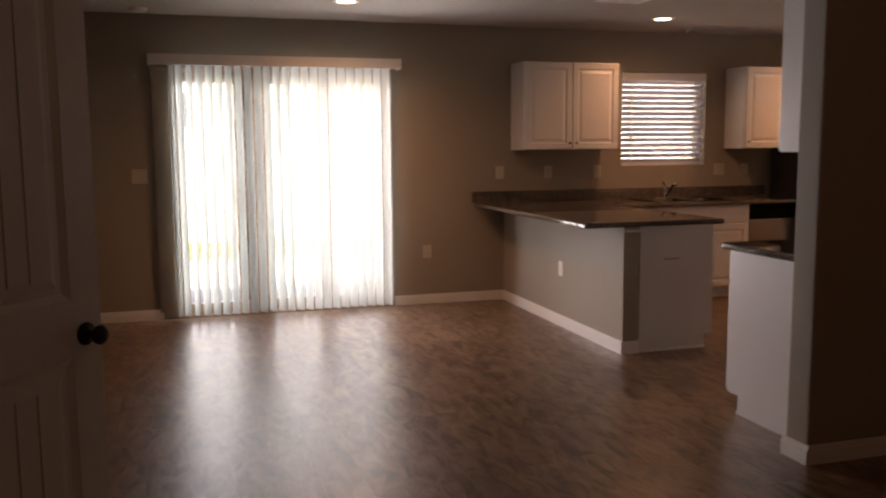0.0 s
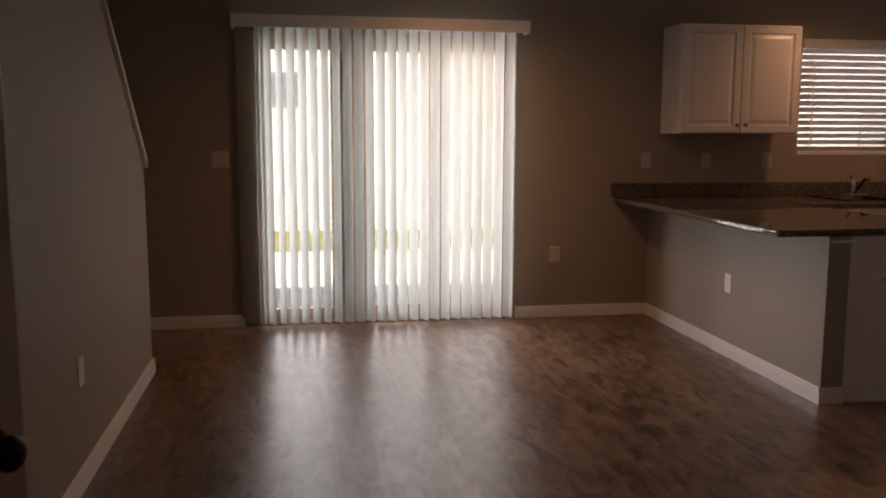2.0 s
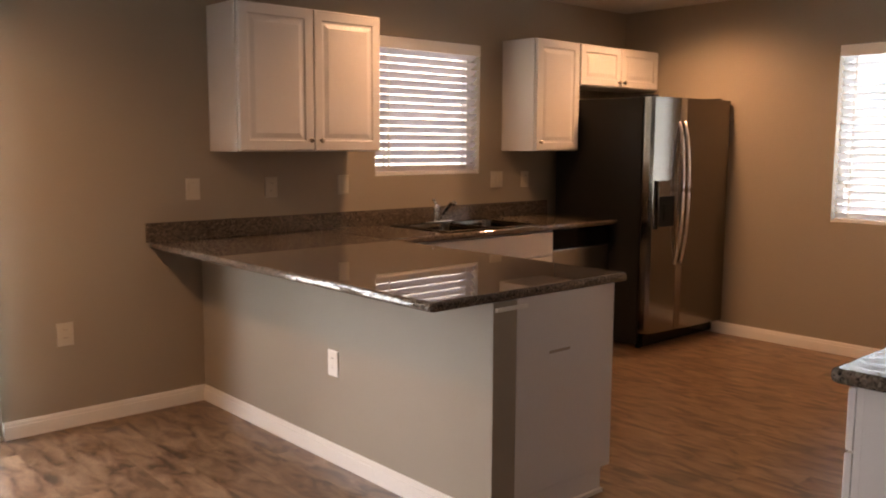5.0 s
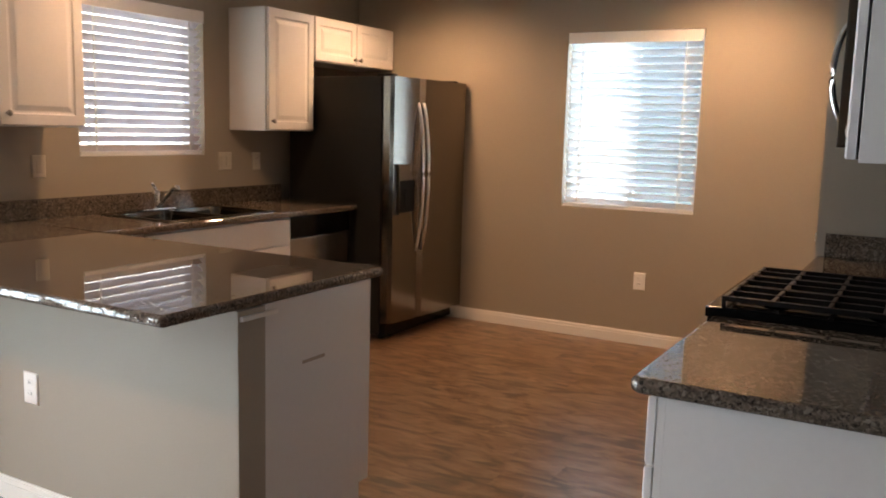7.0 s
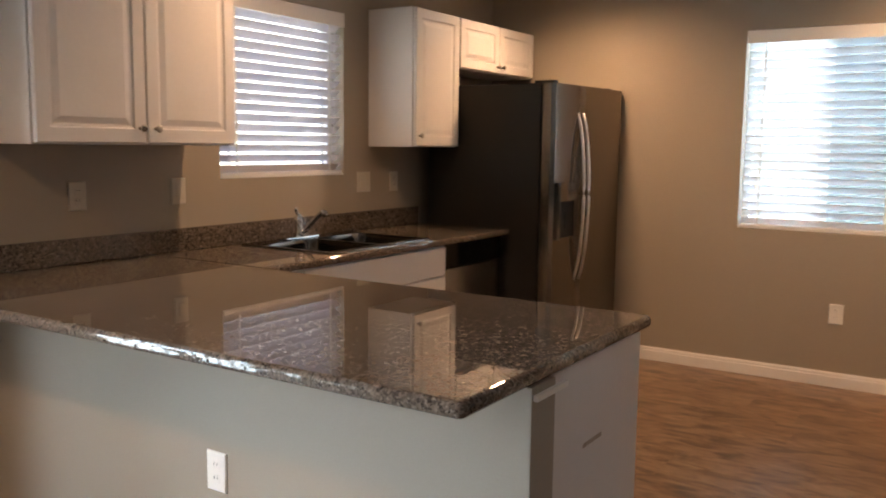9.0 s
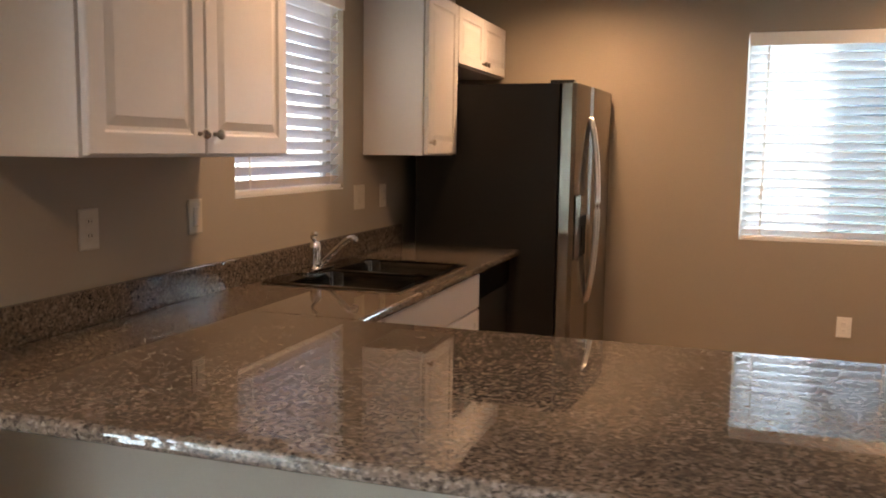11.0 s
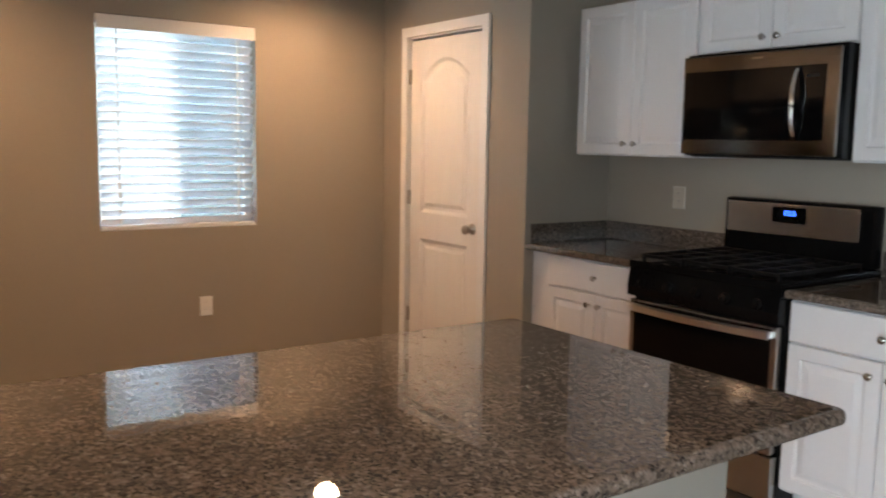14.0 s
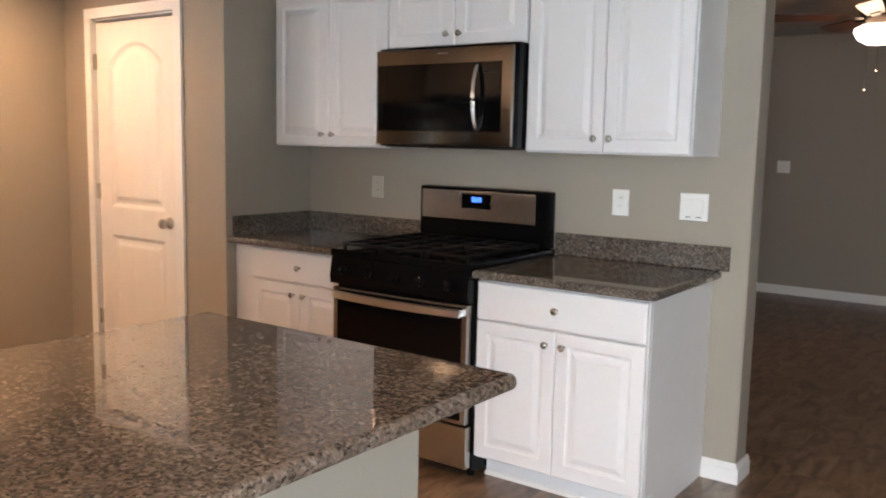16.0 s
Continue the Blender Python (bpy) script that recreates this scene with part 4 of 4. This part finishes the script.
frame_part("window_frame", [(PX0 - 0.008, PX0 + 0.045, 0.02, 0.14, 0.0, 2.055), (PX1 - 0.045, PX1 + 0.008, 0.02, 0.14, 0.0, 2.055), (PX0 + 0.045, PX1 - 0.045, 0.02, 0.14, 2.0, 2.055)], t)
frame_part("jamb_cover", [(-3.012, -2.882, -0.014, 0.019, 0.023, 2.050)], t, JAMBTAN)
frame_part("sill", [(PX0 - 0.008, PX1 + 0.008, -0.012, 0.145, -0.004, 0.022)], t)
for a, b, yy, sl, sw in ((PX0 + 0.047, -2.11, 0.045, 0.09, 0.13), (-2.37, -1.57, 0.085, 0.14, 0.10), (-1.66, PX1 - 0.047, 0.045, 0.09, 0.06)):
    s = frame_part("sash", [(a, a + sl, yy, yy + 0.035, 0.024, 1.998), (b - sw, b, yy, yy + 0.035, 0.024, 1.998), (a + sl, b - sw, yy, yy + 0.035, 1.93, 1.998), (a + sl, b - sw, yy, yy + 0.035, 0.024, 0.11)], t)
    g = bpart("pane", (a + sl - 0.004, b - sw + 0.004, yy + 0.015, yy + 0.019, 0.106, 1.934), GLASS, s)
    g.visible_shadow = False
bm = bmesh.new()
tube(bm, [(-2.85, 0.042, 0.95), (-2.85, 0.012, 0.96), (-2.85, 0.012, 1.14), (-2.85, 0.042, 1.15)], 0.009)
part("handle", bm, BRONZE, t)

# vertical blinds
t = thing("vertical_blind", (-2.0, -0.07, 2.07), "white vinyl vertical blind drawn across the patio door", "blind")
bpart("valance", (-3.025, -0.985, -0.155, -0.140, 2.058, 2.142), TRIM, t, 0.003, "white valance board")
bpart("valance_return", (-3.025, -3.012, -0.1395, -0.001, 2.058, 2.142), TRIM, t, 0.002)
bpart("valance_return", (-0.998, -0.985, -0.1395, -0.001, 2.058, 2.142), TRIM, t, 0.002)
bpart("head_rail", (-2.995, -1.015, -0.120, -0.070, 2.072, 2.112), VINYLFRAME, t, 0.003)


def slat_mesh():
    bm = bmesh.new()
    n, w, th = 6, 0.089, 0.0011
    prof = []
    for k in range(n + 1):
        f = k / n * 2 - 1
        prof.append((f * w / 2, 0.010 * (1 - f * f)))
    out = [(x, y) for x, y in prof] + [(x, y - th) for x, y in prof[::-1]]
    prism(bm, [(x, y, 0.028) for x, y in out], (0, 0, 2.066 - 0.028))
    bmesh.ops.recalc_face_normals(bm, faces=bm.faces)
    me = bpy.data.meshes.new("slat")
    bm.to_mesh(me)
    bm.free()
    me.materials.append(SLATV)
    return me


sm = slat_mesh()
rng = random.Random(4)
sx = [-2.868, -2.846] + [-2.795 + 0.0765 * k for k in range(23)]
for k, x in enumerate(sx):
    ob = new("slat", sm)
    ob.parent, ob.matrix_parent_inverse = t, Matrix.Translation(-t.location)
    turn = -80 if k < 2 else -54 + rng.uniform(-4, 4)
    ob.matrix_basis = pose(x, -0.095 + rng.uniform(-0.003, 0.003), 0, 0, 0, turn)


# ---- windows with horizontal blinds ----
def window(name, u0, u1, z0, z1, place, label, bgroup, tilt, split, slat_stuff):
    """A two-sash slider in a reveal. place(u, d, z) takes along, depth outwards and height into the room's axes."""
    def b(parent, nm, a0, a1, d0, d1, c0, c1, material, bevel=0.0, label2=""):
        p, q = place(a0, d0, c0), place(a1, d1, c1)
        return bpart(nm, (min(p[0], q[0]), max(p[0], q[0]), min(p[1], q[1]), max(p[1], q[1]), c0, c1), material, parent, bevel, label2)
    t = thing(name, place((u0 + u1) / 2, 0.12, z0), label, "window", kind="structure")
    um = (u0 + u1) / 2
    for a, c in ((u0, u0 + 0.04), (u1 - 0.04, u1)):
        b(t, "window_frame", a, c, 0.085, 0.145, z0, z1, VINYLFRAME, 0.002)
    for lo, hi in ((z0, z0 + 0.045), (z1 - 0.045, z1)):
        b(t, "window_frame", u0 + 0.04, u1 - 0.04, 0.085, 0.145, lo, hi, VINYLFRAME, 0.002)
    if split:
        b(t, "mullion", um - 0.02, um + 0.02, 0.09, 0.14, z0 + 0.045, z1 - 0.045, VINYLFRAME, 0.002)
        b(t, "insect_screen", u0 + 0.04, um - 0.02, 0.130, 0.1305, z0 + 0.045, z1 - 0.045, SCREEN, 0, "fine grey insect screen")
    for a, c in ((u0 + 0.04, um - 0.02), (um + 0.02, u1 - 0.04)) if split else ((u0 + 0.04, u1 - 0.04),):
        g = b(t, "pane", a, c, 0.112, 0.116, z0 + 0.045, z1 - 0.045, DIMGLASS if split else GLASS)
        g.visible_shadow = False
    v = thing("horizontal_blind", place(um, 0.03, z0 + 0.01), "white faux-wood horizontal blind lowered in the window", "blind", bgroup)
    b(v, "valance", u0 + 0.004, u1 - 0.004, -0.012, 0.006, z1 - 0.078, z1 - 0.004, TRIM, 0.003, "white valance board")
    b(v, "head_rail", u0 + 0.008, u1 - 0.008, 0.008, 0.06, z1 - 0.05, z1 - 0.006, VINYLFRAME, 0.002)
    b(v, "bottom_rail", u0 + 0.01, u1 - 0.01, 0.006, 0.056, z0 + 0.008, z0 + 0.024, TRIM, 0.003)
    n = round((z1 - z0 - 0.14) / 0.0485)
    bm = bmesh.new()
    wdt = 0.0255
    ca, sa = math.cos(tilt), math.sin(tilt)
    prof = [(k / 4 * 2 - 1) for k in range(5)]
    pts = [(f * wdt * ca, f * wdt * sa + 0.003 * (1 - f * f)) for f in prof] + [(f * wdt * ca, f * wdt * sa + 0.003 * (1 - f * f) - 0.0025) for f in prof[::-1]]
    p0, p1 = place(u0 + 0.012, 0, 0), place(u1 - 0.012, 0, 0)
    base = place(u0 + 0.012, 0.032, 0)
    out = []
    for d, z in pts:
        q = place(u0 + 0.012, 0.032 + d, 0)
        out.append((q[0] - base[0], q[1] - base[1], z))
    prism(bm, out, (p1[0] - p0[0], p1[1] - p0[1], 0))
    bmesh.ops.recalc_face_normals(bm, faces=bm.faces)
    me = bpy.data.meshes.new("slat")
    bm.to_mesh(me)
    bm.free()
    me.materials.append(slat_stuff)
    for k in range(n + 1):
        ob = new("slat", me)
        ob.parent, ob.matrix_parent_inverse = v, Matrix.Translation(-v.location)
        ob.matrix_basis = pose(base[0], base[1], z0 + 0.046 + k * (z1 - z0 - 0.134) / n)
    for u in (u0 + 0.11, u1 - 0.11):
        for d in (0.005, 0.059):
            b(v, "ladder_cord", u - 0.0045, u + 0.0045, d, d + 0.0015, z0 + 0.03, z1 - 0.05, PLASTIC)
    for u in (u0 + 0.09, u1 - 0.10):
        p = place(u, -0.018, 0)
        bm = bmesh.new()
        tube(bm, [(p[0], p[1], z1 - 0.08), (p[0], p[1], z0 + 0.27)], 0.0012, 6)
        lathe(bm, (p[0], p[1], z0 + 0.235), (0, 0, 1), [(0, 0), (0.007, 0.004), (0.005, 0.035), (0, 0.038)], 10)
        part("pull_cord", bm, PLASTIC, v)
    structure("trim_sill", [tuple(v2 for pair in zip([min(place(u0, 0.0, 0)[i], place(u1, 0.084, 0)[i]) for i in (0, 1)], [max(place(u0, 0.0, 0)[i], place(u1, 0.084, 0)[i]) for i in (0, 1)]) for v2 in pair) + (z0 + 0.0005, z0 + 0.006)], TRIM, "white window stool", "sill")


# each window's light level on the slats is set by its slat material
window("window_2", 1.189, 2.091, 1.210, 2.086, lambda u, d, z: (u, d, z), "vinyl slider window above the sink", "horizontal blinds", radians(-41), False, SLATH)
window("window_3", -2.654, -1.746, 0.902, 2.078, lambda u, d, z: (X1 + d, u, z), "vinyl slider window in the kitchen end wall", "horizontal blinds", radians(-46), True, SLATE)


# ---- wall plates ----
def plate(place, n, w, label, style, kind="outlet", stuff=None):
    stuff = stuff or PLASTIC
    n = Vector(n)
    u = Vector((n.y, -n.x, 0)) if abs(n.z) < 0.5 else Vector((1, 0, 0))
    o = Vector(place)
    t = thing("wall_outlet" if kind == "outlet" else "light_switch", o, label, kind, "wall plates")
    bm = bmesh.new()
    h = 0.116
    rings(bm, o - u * w / 2 - Vector((0, 0, h / 2)) + n * 0.0005, u, (0, 0, 1), n, w, h, [(0, 0), (0, 0.003), (0.004, 0.006)])
    part("cover_plate", bm, stuff, t)
    if style == "outlet":
        for dz in (-0.02, 0.02):
            bm = bmesh.new()
            rings(bm, o - u * 0.016 + Vector((0, 0, dz - 0.0135)) + n * 0.0062, u, (0, 0, 1), n, 0.032, 0.027, [(0, 0), (0.003, 0.0015)])
            r = part("receptacle", bm, stuff, t)
            for du in (-0.006, 0.006):
                bm = bmesh.new()
                rings(bm, o + u * (du - 0.001) + Vector((0, 0, dz - 0.001)) + n * 0.0078, u, (0, 0, 1), n, 0.002, 0.008, [(0, 0), (0.0001, 0.0003)])
                part("slot", bm, BLACK, r)
    else:
        gangs = 2 if w > 0.1 else 1
        for g in range(gangs):
            du = (g - (gangs - 1) / 2) * 0.046
            bm = bmesh.new()
            rings(bm, o + u * (du - 0.0165) + Vector((0, 0, -0.033)) + n * 0.0062, u, (0, 0, 1), n, 0.033, 0.066, [(0, 0), (0.002, 0.003)])
            part("rocker", bm, stuff, t)
            if style == "gfi":
                bm = bmesh.new()
                rings(bm, o + u * (du - 0.012) + Vector((0, 0, -0.045)) + n * 0.0062, u, (0, 0, 1), n, 0.024, 0.004, [(0, 0), (0.0005, 0.0006)])
                part("mark", bm, DARKGREY, t)
    return t


plate((-0.038, 0, 1.166), (0, -1, 0), 0.080, "white switch plate on the wall above the peninsula counter", "switch", "switch", stuff=ALMOND)
plate((0.438, 0, 1.162), (0, -1, 0), 0.078, "white outlet plate on the wall above the counter", "outlet", stuff=ALMOND)
plate((0.938, 0, 1.163), (0, -1, 0), 0.078, "white switch plate on the wall above the counter", "switch", "switch", stuff=ALMOND)
plate((2.268, 0, 1.165), (0, -1, 0), 0.118, "white double switch plate beside the sink window", "switch", "switch", stuff=ALMOND)
plate((2.560, 0, 1.160), (0, -1, 0), 0.078, "white outlet plate beside the fridge", "outlet", stuff=ALMOND)
plate((-0.730, 0, 0.473), (0, -1, 0), 0.078, "white outlet plate low on the wall", "outlet", stuff=ALMOND)
plate((-3.13, 0, 1.18), (0, -1, 0), 0.118, "white switch plate beside the patio door", "switch", "switch", stuff=ALMOND)
plate((0, -1.256, 0.452), (-1, 0, 0), 0.078, "white outlet plate on the low peninsula wall", "outlet")
plate((X1, -2.330, 0.431), (-1, 0, 0), 0.078, "white outlet plate under the window", "outlet")
plate((1.765, YR, 1.156), (0, 1, 0), 0.078, "white outlet plate above the corner counter", "outlet", stuff=ALMOND)
plate((0.358, YR, 1.153), (0, 1, 0), 0.078, "white outlet plate beside the range", "outlet")
plate((0.026, YR, 1.153), (0, 1, 0), 0.122, "white double switch plate by the wall end", "gfi", "switch")
plate((XW, -2.70, 0.45), (1, 0, 0), 0.078, "white outlet plate low on the stair wall", "outlet")
plate((0.975, -9.25, 1.23), (0, 1, 0), 0.118, "white switch plate on the living room wall", "switch", "switch")

# ---- ceiling fittings ----
for cx, cy in CANS:
    t = thing("recessed_downlight", (cx, cy, CEIL), "lit recessed ceiling downlight with a white trim", "downlight", "recessed downlights")
    bm = bmesh.new()
    lathe(bm, (cx, cy, CEIL), (0, 0, -1), [(0.070, 0.001), (0.098, 0.001), (0.094, 0.007), (0.074, 0.009), (0.070, 0.001)], 28)
    part("trim_ring", bm, TRIMRING, t, smooth=False)
    bm = bmesh.new()
    lathe(bm, (cx, cy, CEIL), (0, 0, -1), [(0, 0.001), (0.069, 0.001), (0.066, 0.005), (0, 0.006)], 28)
    part("lens", bm, LENS, t, "glowing warm lens")
t = thing("ceiling_vent", (0.34, -1.56, CEIL), "white slatted ceiling air register", "vent")
bm = bmesh.new()
for b in ((-0.18, 0.18, -0.11, -0.085), (-0.18, 0.18, 0.085, 0.11), (-0.18, -0.155, -0.085, 0.085), (0.155, 0.18, -0.085, 0.085)):
    box(bm, 0.34 + b[0], 0.34 + b[1], -1.56 + b[2], -1.56 + b[3], CEIL - 0.010, CEIL - 0.001, 0.002)
part("frame", bm, TRIMRING, t)
bpart("backing", (0.185, 0.495, -1.645, -1.475, CEIL - 0.0025, CEIL - 0.001), BLACK, t)
for k in range(7):
    bpart("slat", (0.186, 0.494, -1.642 + k * 0.024, -1.628 + k * 0.024, CEIL - 0.008, CEIL - 0.004), TRIMRING, t)
t = thing("smoke_detector", (-3.07, -0.30, CEIL), "round white smoke detector on the ceiling", "smoke detector")
bm = bmesh.new()
lathe(bm, (-3.07, -0.30, CEIL), (0, 0, -1), [(0, 0.001), (0.066, 0.001), (0.066, 0.016), (0.056, 0.030), (0, 0.034)], 24)
part("housing", bm, PLASTIC, t)
t = thing("fire_sprinkler", (1.715, -0.25, CEIL), "small ceiling sprinkler head with white escutcheon", "sprinkler")
bm = bmesh.new()
lathe(bm, (1.715, -0.25, CEIL), (0, 0, -1), [(0, 0.001), (0.036, 0.001), (0.032, 0.006), (0.010, 0.008), (0.010, 0.025), (0.018, 0.027), (0, 0.029)], 18)
part("head", bm, TRIMRING, t)

# ---- ceiling fan in the living room ----
FXX, FYY, FZ = -0.19, -6.7, 2.235
t = thing("ceiling_fan", (FXX, FYY, CEIL), "dark bladed ceiling fan with a lit glass bowl", "ceiling fan")
bm = bmesh.new()
lathe(bm, (FXX, FYY, CEIL), (0, 0, -1), [(0, 0.001), (0.07, 0.001), (0.065, 0.04), (0.016, 0.055), (0.016, 0.10), (0.06, 0.11), (0.11, 0.14), (0.115, 0.20), (0.08, 0.235), (0.07, 0.26), (0, 0.261)], 28)
part("motor", bm, BRONZE, t, "dark bronze motor housing", True)
bm = bmesh.new()
lathe(bm, (FXX, FYY, 2.188), (0, 0, -1), [(0.10, 0.0), (0.135, 0.02), (0.14, 0.045), (0.115, 0.09), (0.06, 0.118), (0, 0.125)], 28)
part("glass_bowl", bm, FANGLASS, t, "glowing frosted glass bowl", True)
for k in range(5):
    a = radians(22 + 72 * k)
    bm = bmesh.new()
    ux, uy = Vector((math.cos(a), math.sin(a), 0)), Vector((-math.sin(a), math.cos(a), 0))
    c = Vector((FXX, FYY, FZ))
    out = [(0.17, -0.05), (0.60, -0.068), (0.65, -0.05), (0.665, 0), (0.65, 0.05), (0.60, 0.068), (0.17, 0.05)]
    prism(bm, [c + ux * p + uy * q + Vector((0, 0, q * 0.2)) for p, q in out], (0, 0, 0.007))
    bl = part("blade", bm, FANWOOD, t, "dark wood fan blade")
    bm = bmesh.new()
    prism(bm, [c + ux * p + uy * q + Vector((0, 0, -0.006 + q * 0.2)) for p, q in ((0.09, -0.02), (0.24, -0.03), (0.24, 0.03), (0.09, 0.02))], (0, 0, 0.0055))
    part("bracket", bm, BRONZE, bl)
for dx, ln in ((-0.03, 0.17), (0.03, 0.28)):
    bm = bmesh.new()
    tube(bm, [(FXX + dx, FYY + 0.14, 2.19), (FXX + dx, FYY + 0.145, 2.06 - ln)], 0.0012, 6)
    lathe(bm, (FXX + dx, FYY + 0.145, 2.045 - ln), (0, 0, 1), [(0, 0), (0.009, 0.006), (0.009, 0.016), (0, 0.022)], 10)
    part("pull_chain", bm, CHROME, t)

# ---- outside ----
structure("ground", [(-60, 60, W, 80, -0.6, -0.12), (X1 + W, 60, -80, W, -0.6, -0.12), (-60, X1 + W, -80, -9.4, -0.6, -0.12), (-60, -4.75, -9.4, W, -0.6, -0.12)], GRASS, "green lawn around the house", "lawn")
structure("pavement_patio", [(-3.6, 5.2, W + 0.002, 4.0, -0.119, -0.03)], CONCRETE, "pale concrete patio slab", "patio")


def fence(name, x0, y0, x1, y1):
    t = thing(name, (x0, y0, -0.12), "weathered wooden board fence", "fence")
    d = Vector((x1 - x0, y1 - y0, 0))
    n = int(d.length / 0.145)
    d.normalize()
    bm = bmesh.new()
    box(bm, -0.069, 0.069, -0.01, 0.01, -0.119, 1.72)
    me = bpy.data.meshes.new("board")
    bm.to_mesh(me)
    bm.free()
    me.materials.append(FENCEWOOD)
    for k in range(n):
        ob = new("board", me)
        ob.parent, ob.matrix_parent_inverse = t, Matrix.Translation(-t.location)
        ob.matrix_basis = pose(x0 + d.x * (k + 0.5) * 0.145, y0 + d.y * (k + 0.5) * 0.145, 0.002 * (k % 3), 0, 0, math.degrees(math.atan2(d.y, d.x)))


fence("fence", -9.0, 7.0, 9.0, 7.0)
fence("fence", 6.6, -5.0, 6.6, 6.9)


def house(loc, w, d, h, wins, face):
    """A plain stuccoed house; wins: (along, height, width, tall) on the side towards us."""
    t = thing("neighbour_house", loc, "pale stuccoed two-storey neighbouring house", "house")
    x, y, z = loc
    bpart("wall", (x - w / 2, x + w / 2, y - d / 2, y + d / 2, z, z + h), STUCCO, t)
    bm = bmesh.new()
    prism(bm, [(x - w / 2 - 0.4, y - d / 2 - 0.4, z + h), (x - w / 2 - 0.4, y, z + h + 2.2), (x - w / 2 - 0.4, y + d / 2 + 0.4, z + h)], (w + 0.8, 0, 0))
    part("roof", bm, ROOFTILE, t, "brown tiled roof")
    for a, zz, ww, hh in wins:
        if face == "y":
            dims = (x + a, x + a + ww, y - d / 2 - 0.03, y - d / 2 - 0.001, z + zz, z + zz + hh)
            pane = (x + a + 0.06, x + a + ww - 0.06, y - d / 2 - 0.034, y - d / 2 - 0.0305, z + zz + 0.06, z + zz + hh - 0.06)
        else:
            dims = (x - w / 2 - 0.03, x - w / 2 - 0.001, y + a, y + a + ww, z + zz, z + zz + hh)
            pane = (x - w / 2 - 0.034, x - w / 2 - 0.0305, y + a + 0.06, y + a + ww - 0.06, z + zz + 0.06, z + zz + hh - 0.06)
        wi = bpart("window", dims, VINYLFRAME, t)
        bpart("pane", pane, FARPANE, wi)


house((3.0, 17.0, -0.12), 30, 9, 5.4, [(-6.5, 1.5, 1.0, 1.3), (-9.5, 3.6, 1.4, 1.3), (-1.0, 3.6, 1.4, 1.3)], "y")
house((14.5, -2.5, -0.12), 9, 13, 5.4, [(-1.4, 1.3, 0.9, 1.2), (2.0, 1.3, 1.2, 1.2), (-2.0, 3.7, 1.2, 1.2)], "x")

# ---- floor planks ----
def plank_bm(bm, x0, x1, y0, y1, z):
    g = 0.00008
    lo = [bm.verts.new(p) for p in ((x0 + g, y0 + g, -0.006), (x1 - g, y0 + g, -0.006), (x1 - g, y1 - g, -0.006), (x0 + g, y1 - g, -0.006))]
    hi = [bm.verts.new(p) for p in ((x0 + 2 * g, y0 + 2 * g, z), (x1 - 2 * g, y0 + 2 * g, z), (x1 - 2 * g, y1 - 2 * g, z), (x0 + 2 * g, y1 - 2 * g, z))]
    bm.faces.new(hi)
    for k in range(4):
        bm.faces.new((lo[k], lo[(k + 1) % 4], hi[(k + 1) % 4], hi[k]))


PW, PL = 0.178, 1.22
shared = {}
rest = bmesh.new()
near = []
prng = random.Random(11)
for i in range(int((X1 + 4.6) / PW) + 1):
    x0 = -4.6 + i * PW
    x1 = min(x0 + PW, X1 - 0.001)
    if x1 - x0 < 0.02:
        continue
    y = -9.25 - prng.random() * PL
    while y < 0:
        y0, y1 = max(y, -9.249), min(y + PL, -0.001)
        y += PL
        if y1 - y0 < 0.02:
            continue
        cx, cy = (x0 + x1) / 2, (y0 + y1) / 2
        inside = -3.45 < cx < 3.7 and -7.2 < cy < 0
        if inside and len(near) < 300:
            near.append((x0, x1, y0, y1))
        else:
            plank_bm(rest, x0, x1, y0, y1, -0.0002)
for x0, x1, y0, y1 in near:
    k = (round(x1 - x0, 4), round(y1 - y0, 4))
    if k not in shared:
        bm = bmesh.new()
        plank_bm(bm, 0, x1 - x0, 0, y1 - y0, -0.0002)
        me = bpy.data.meshes.new("plank")
        bm.to_mesh(me)
        bm.free()
        me.materials.append(PLANK)
        shared[k] = me
    ob = new("plank", shared[k])
    ob.parent = floor
    ob.location = (x0, y0, 0)
ro = finish("plank_field", rest, PLANK)
ro.parent = floor
tagged(ro, kind="stuff")
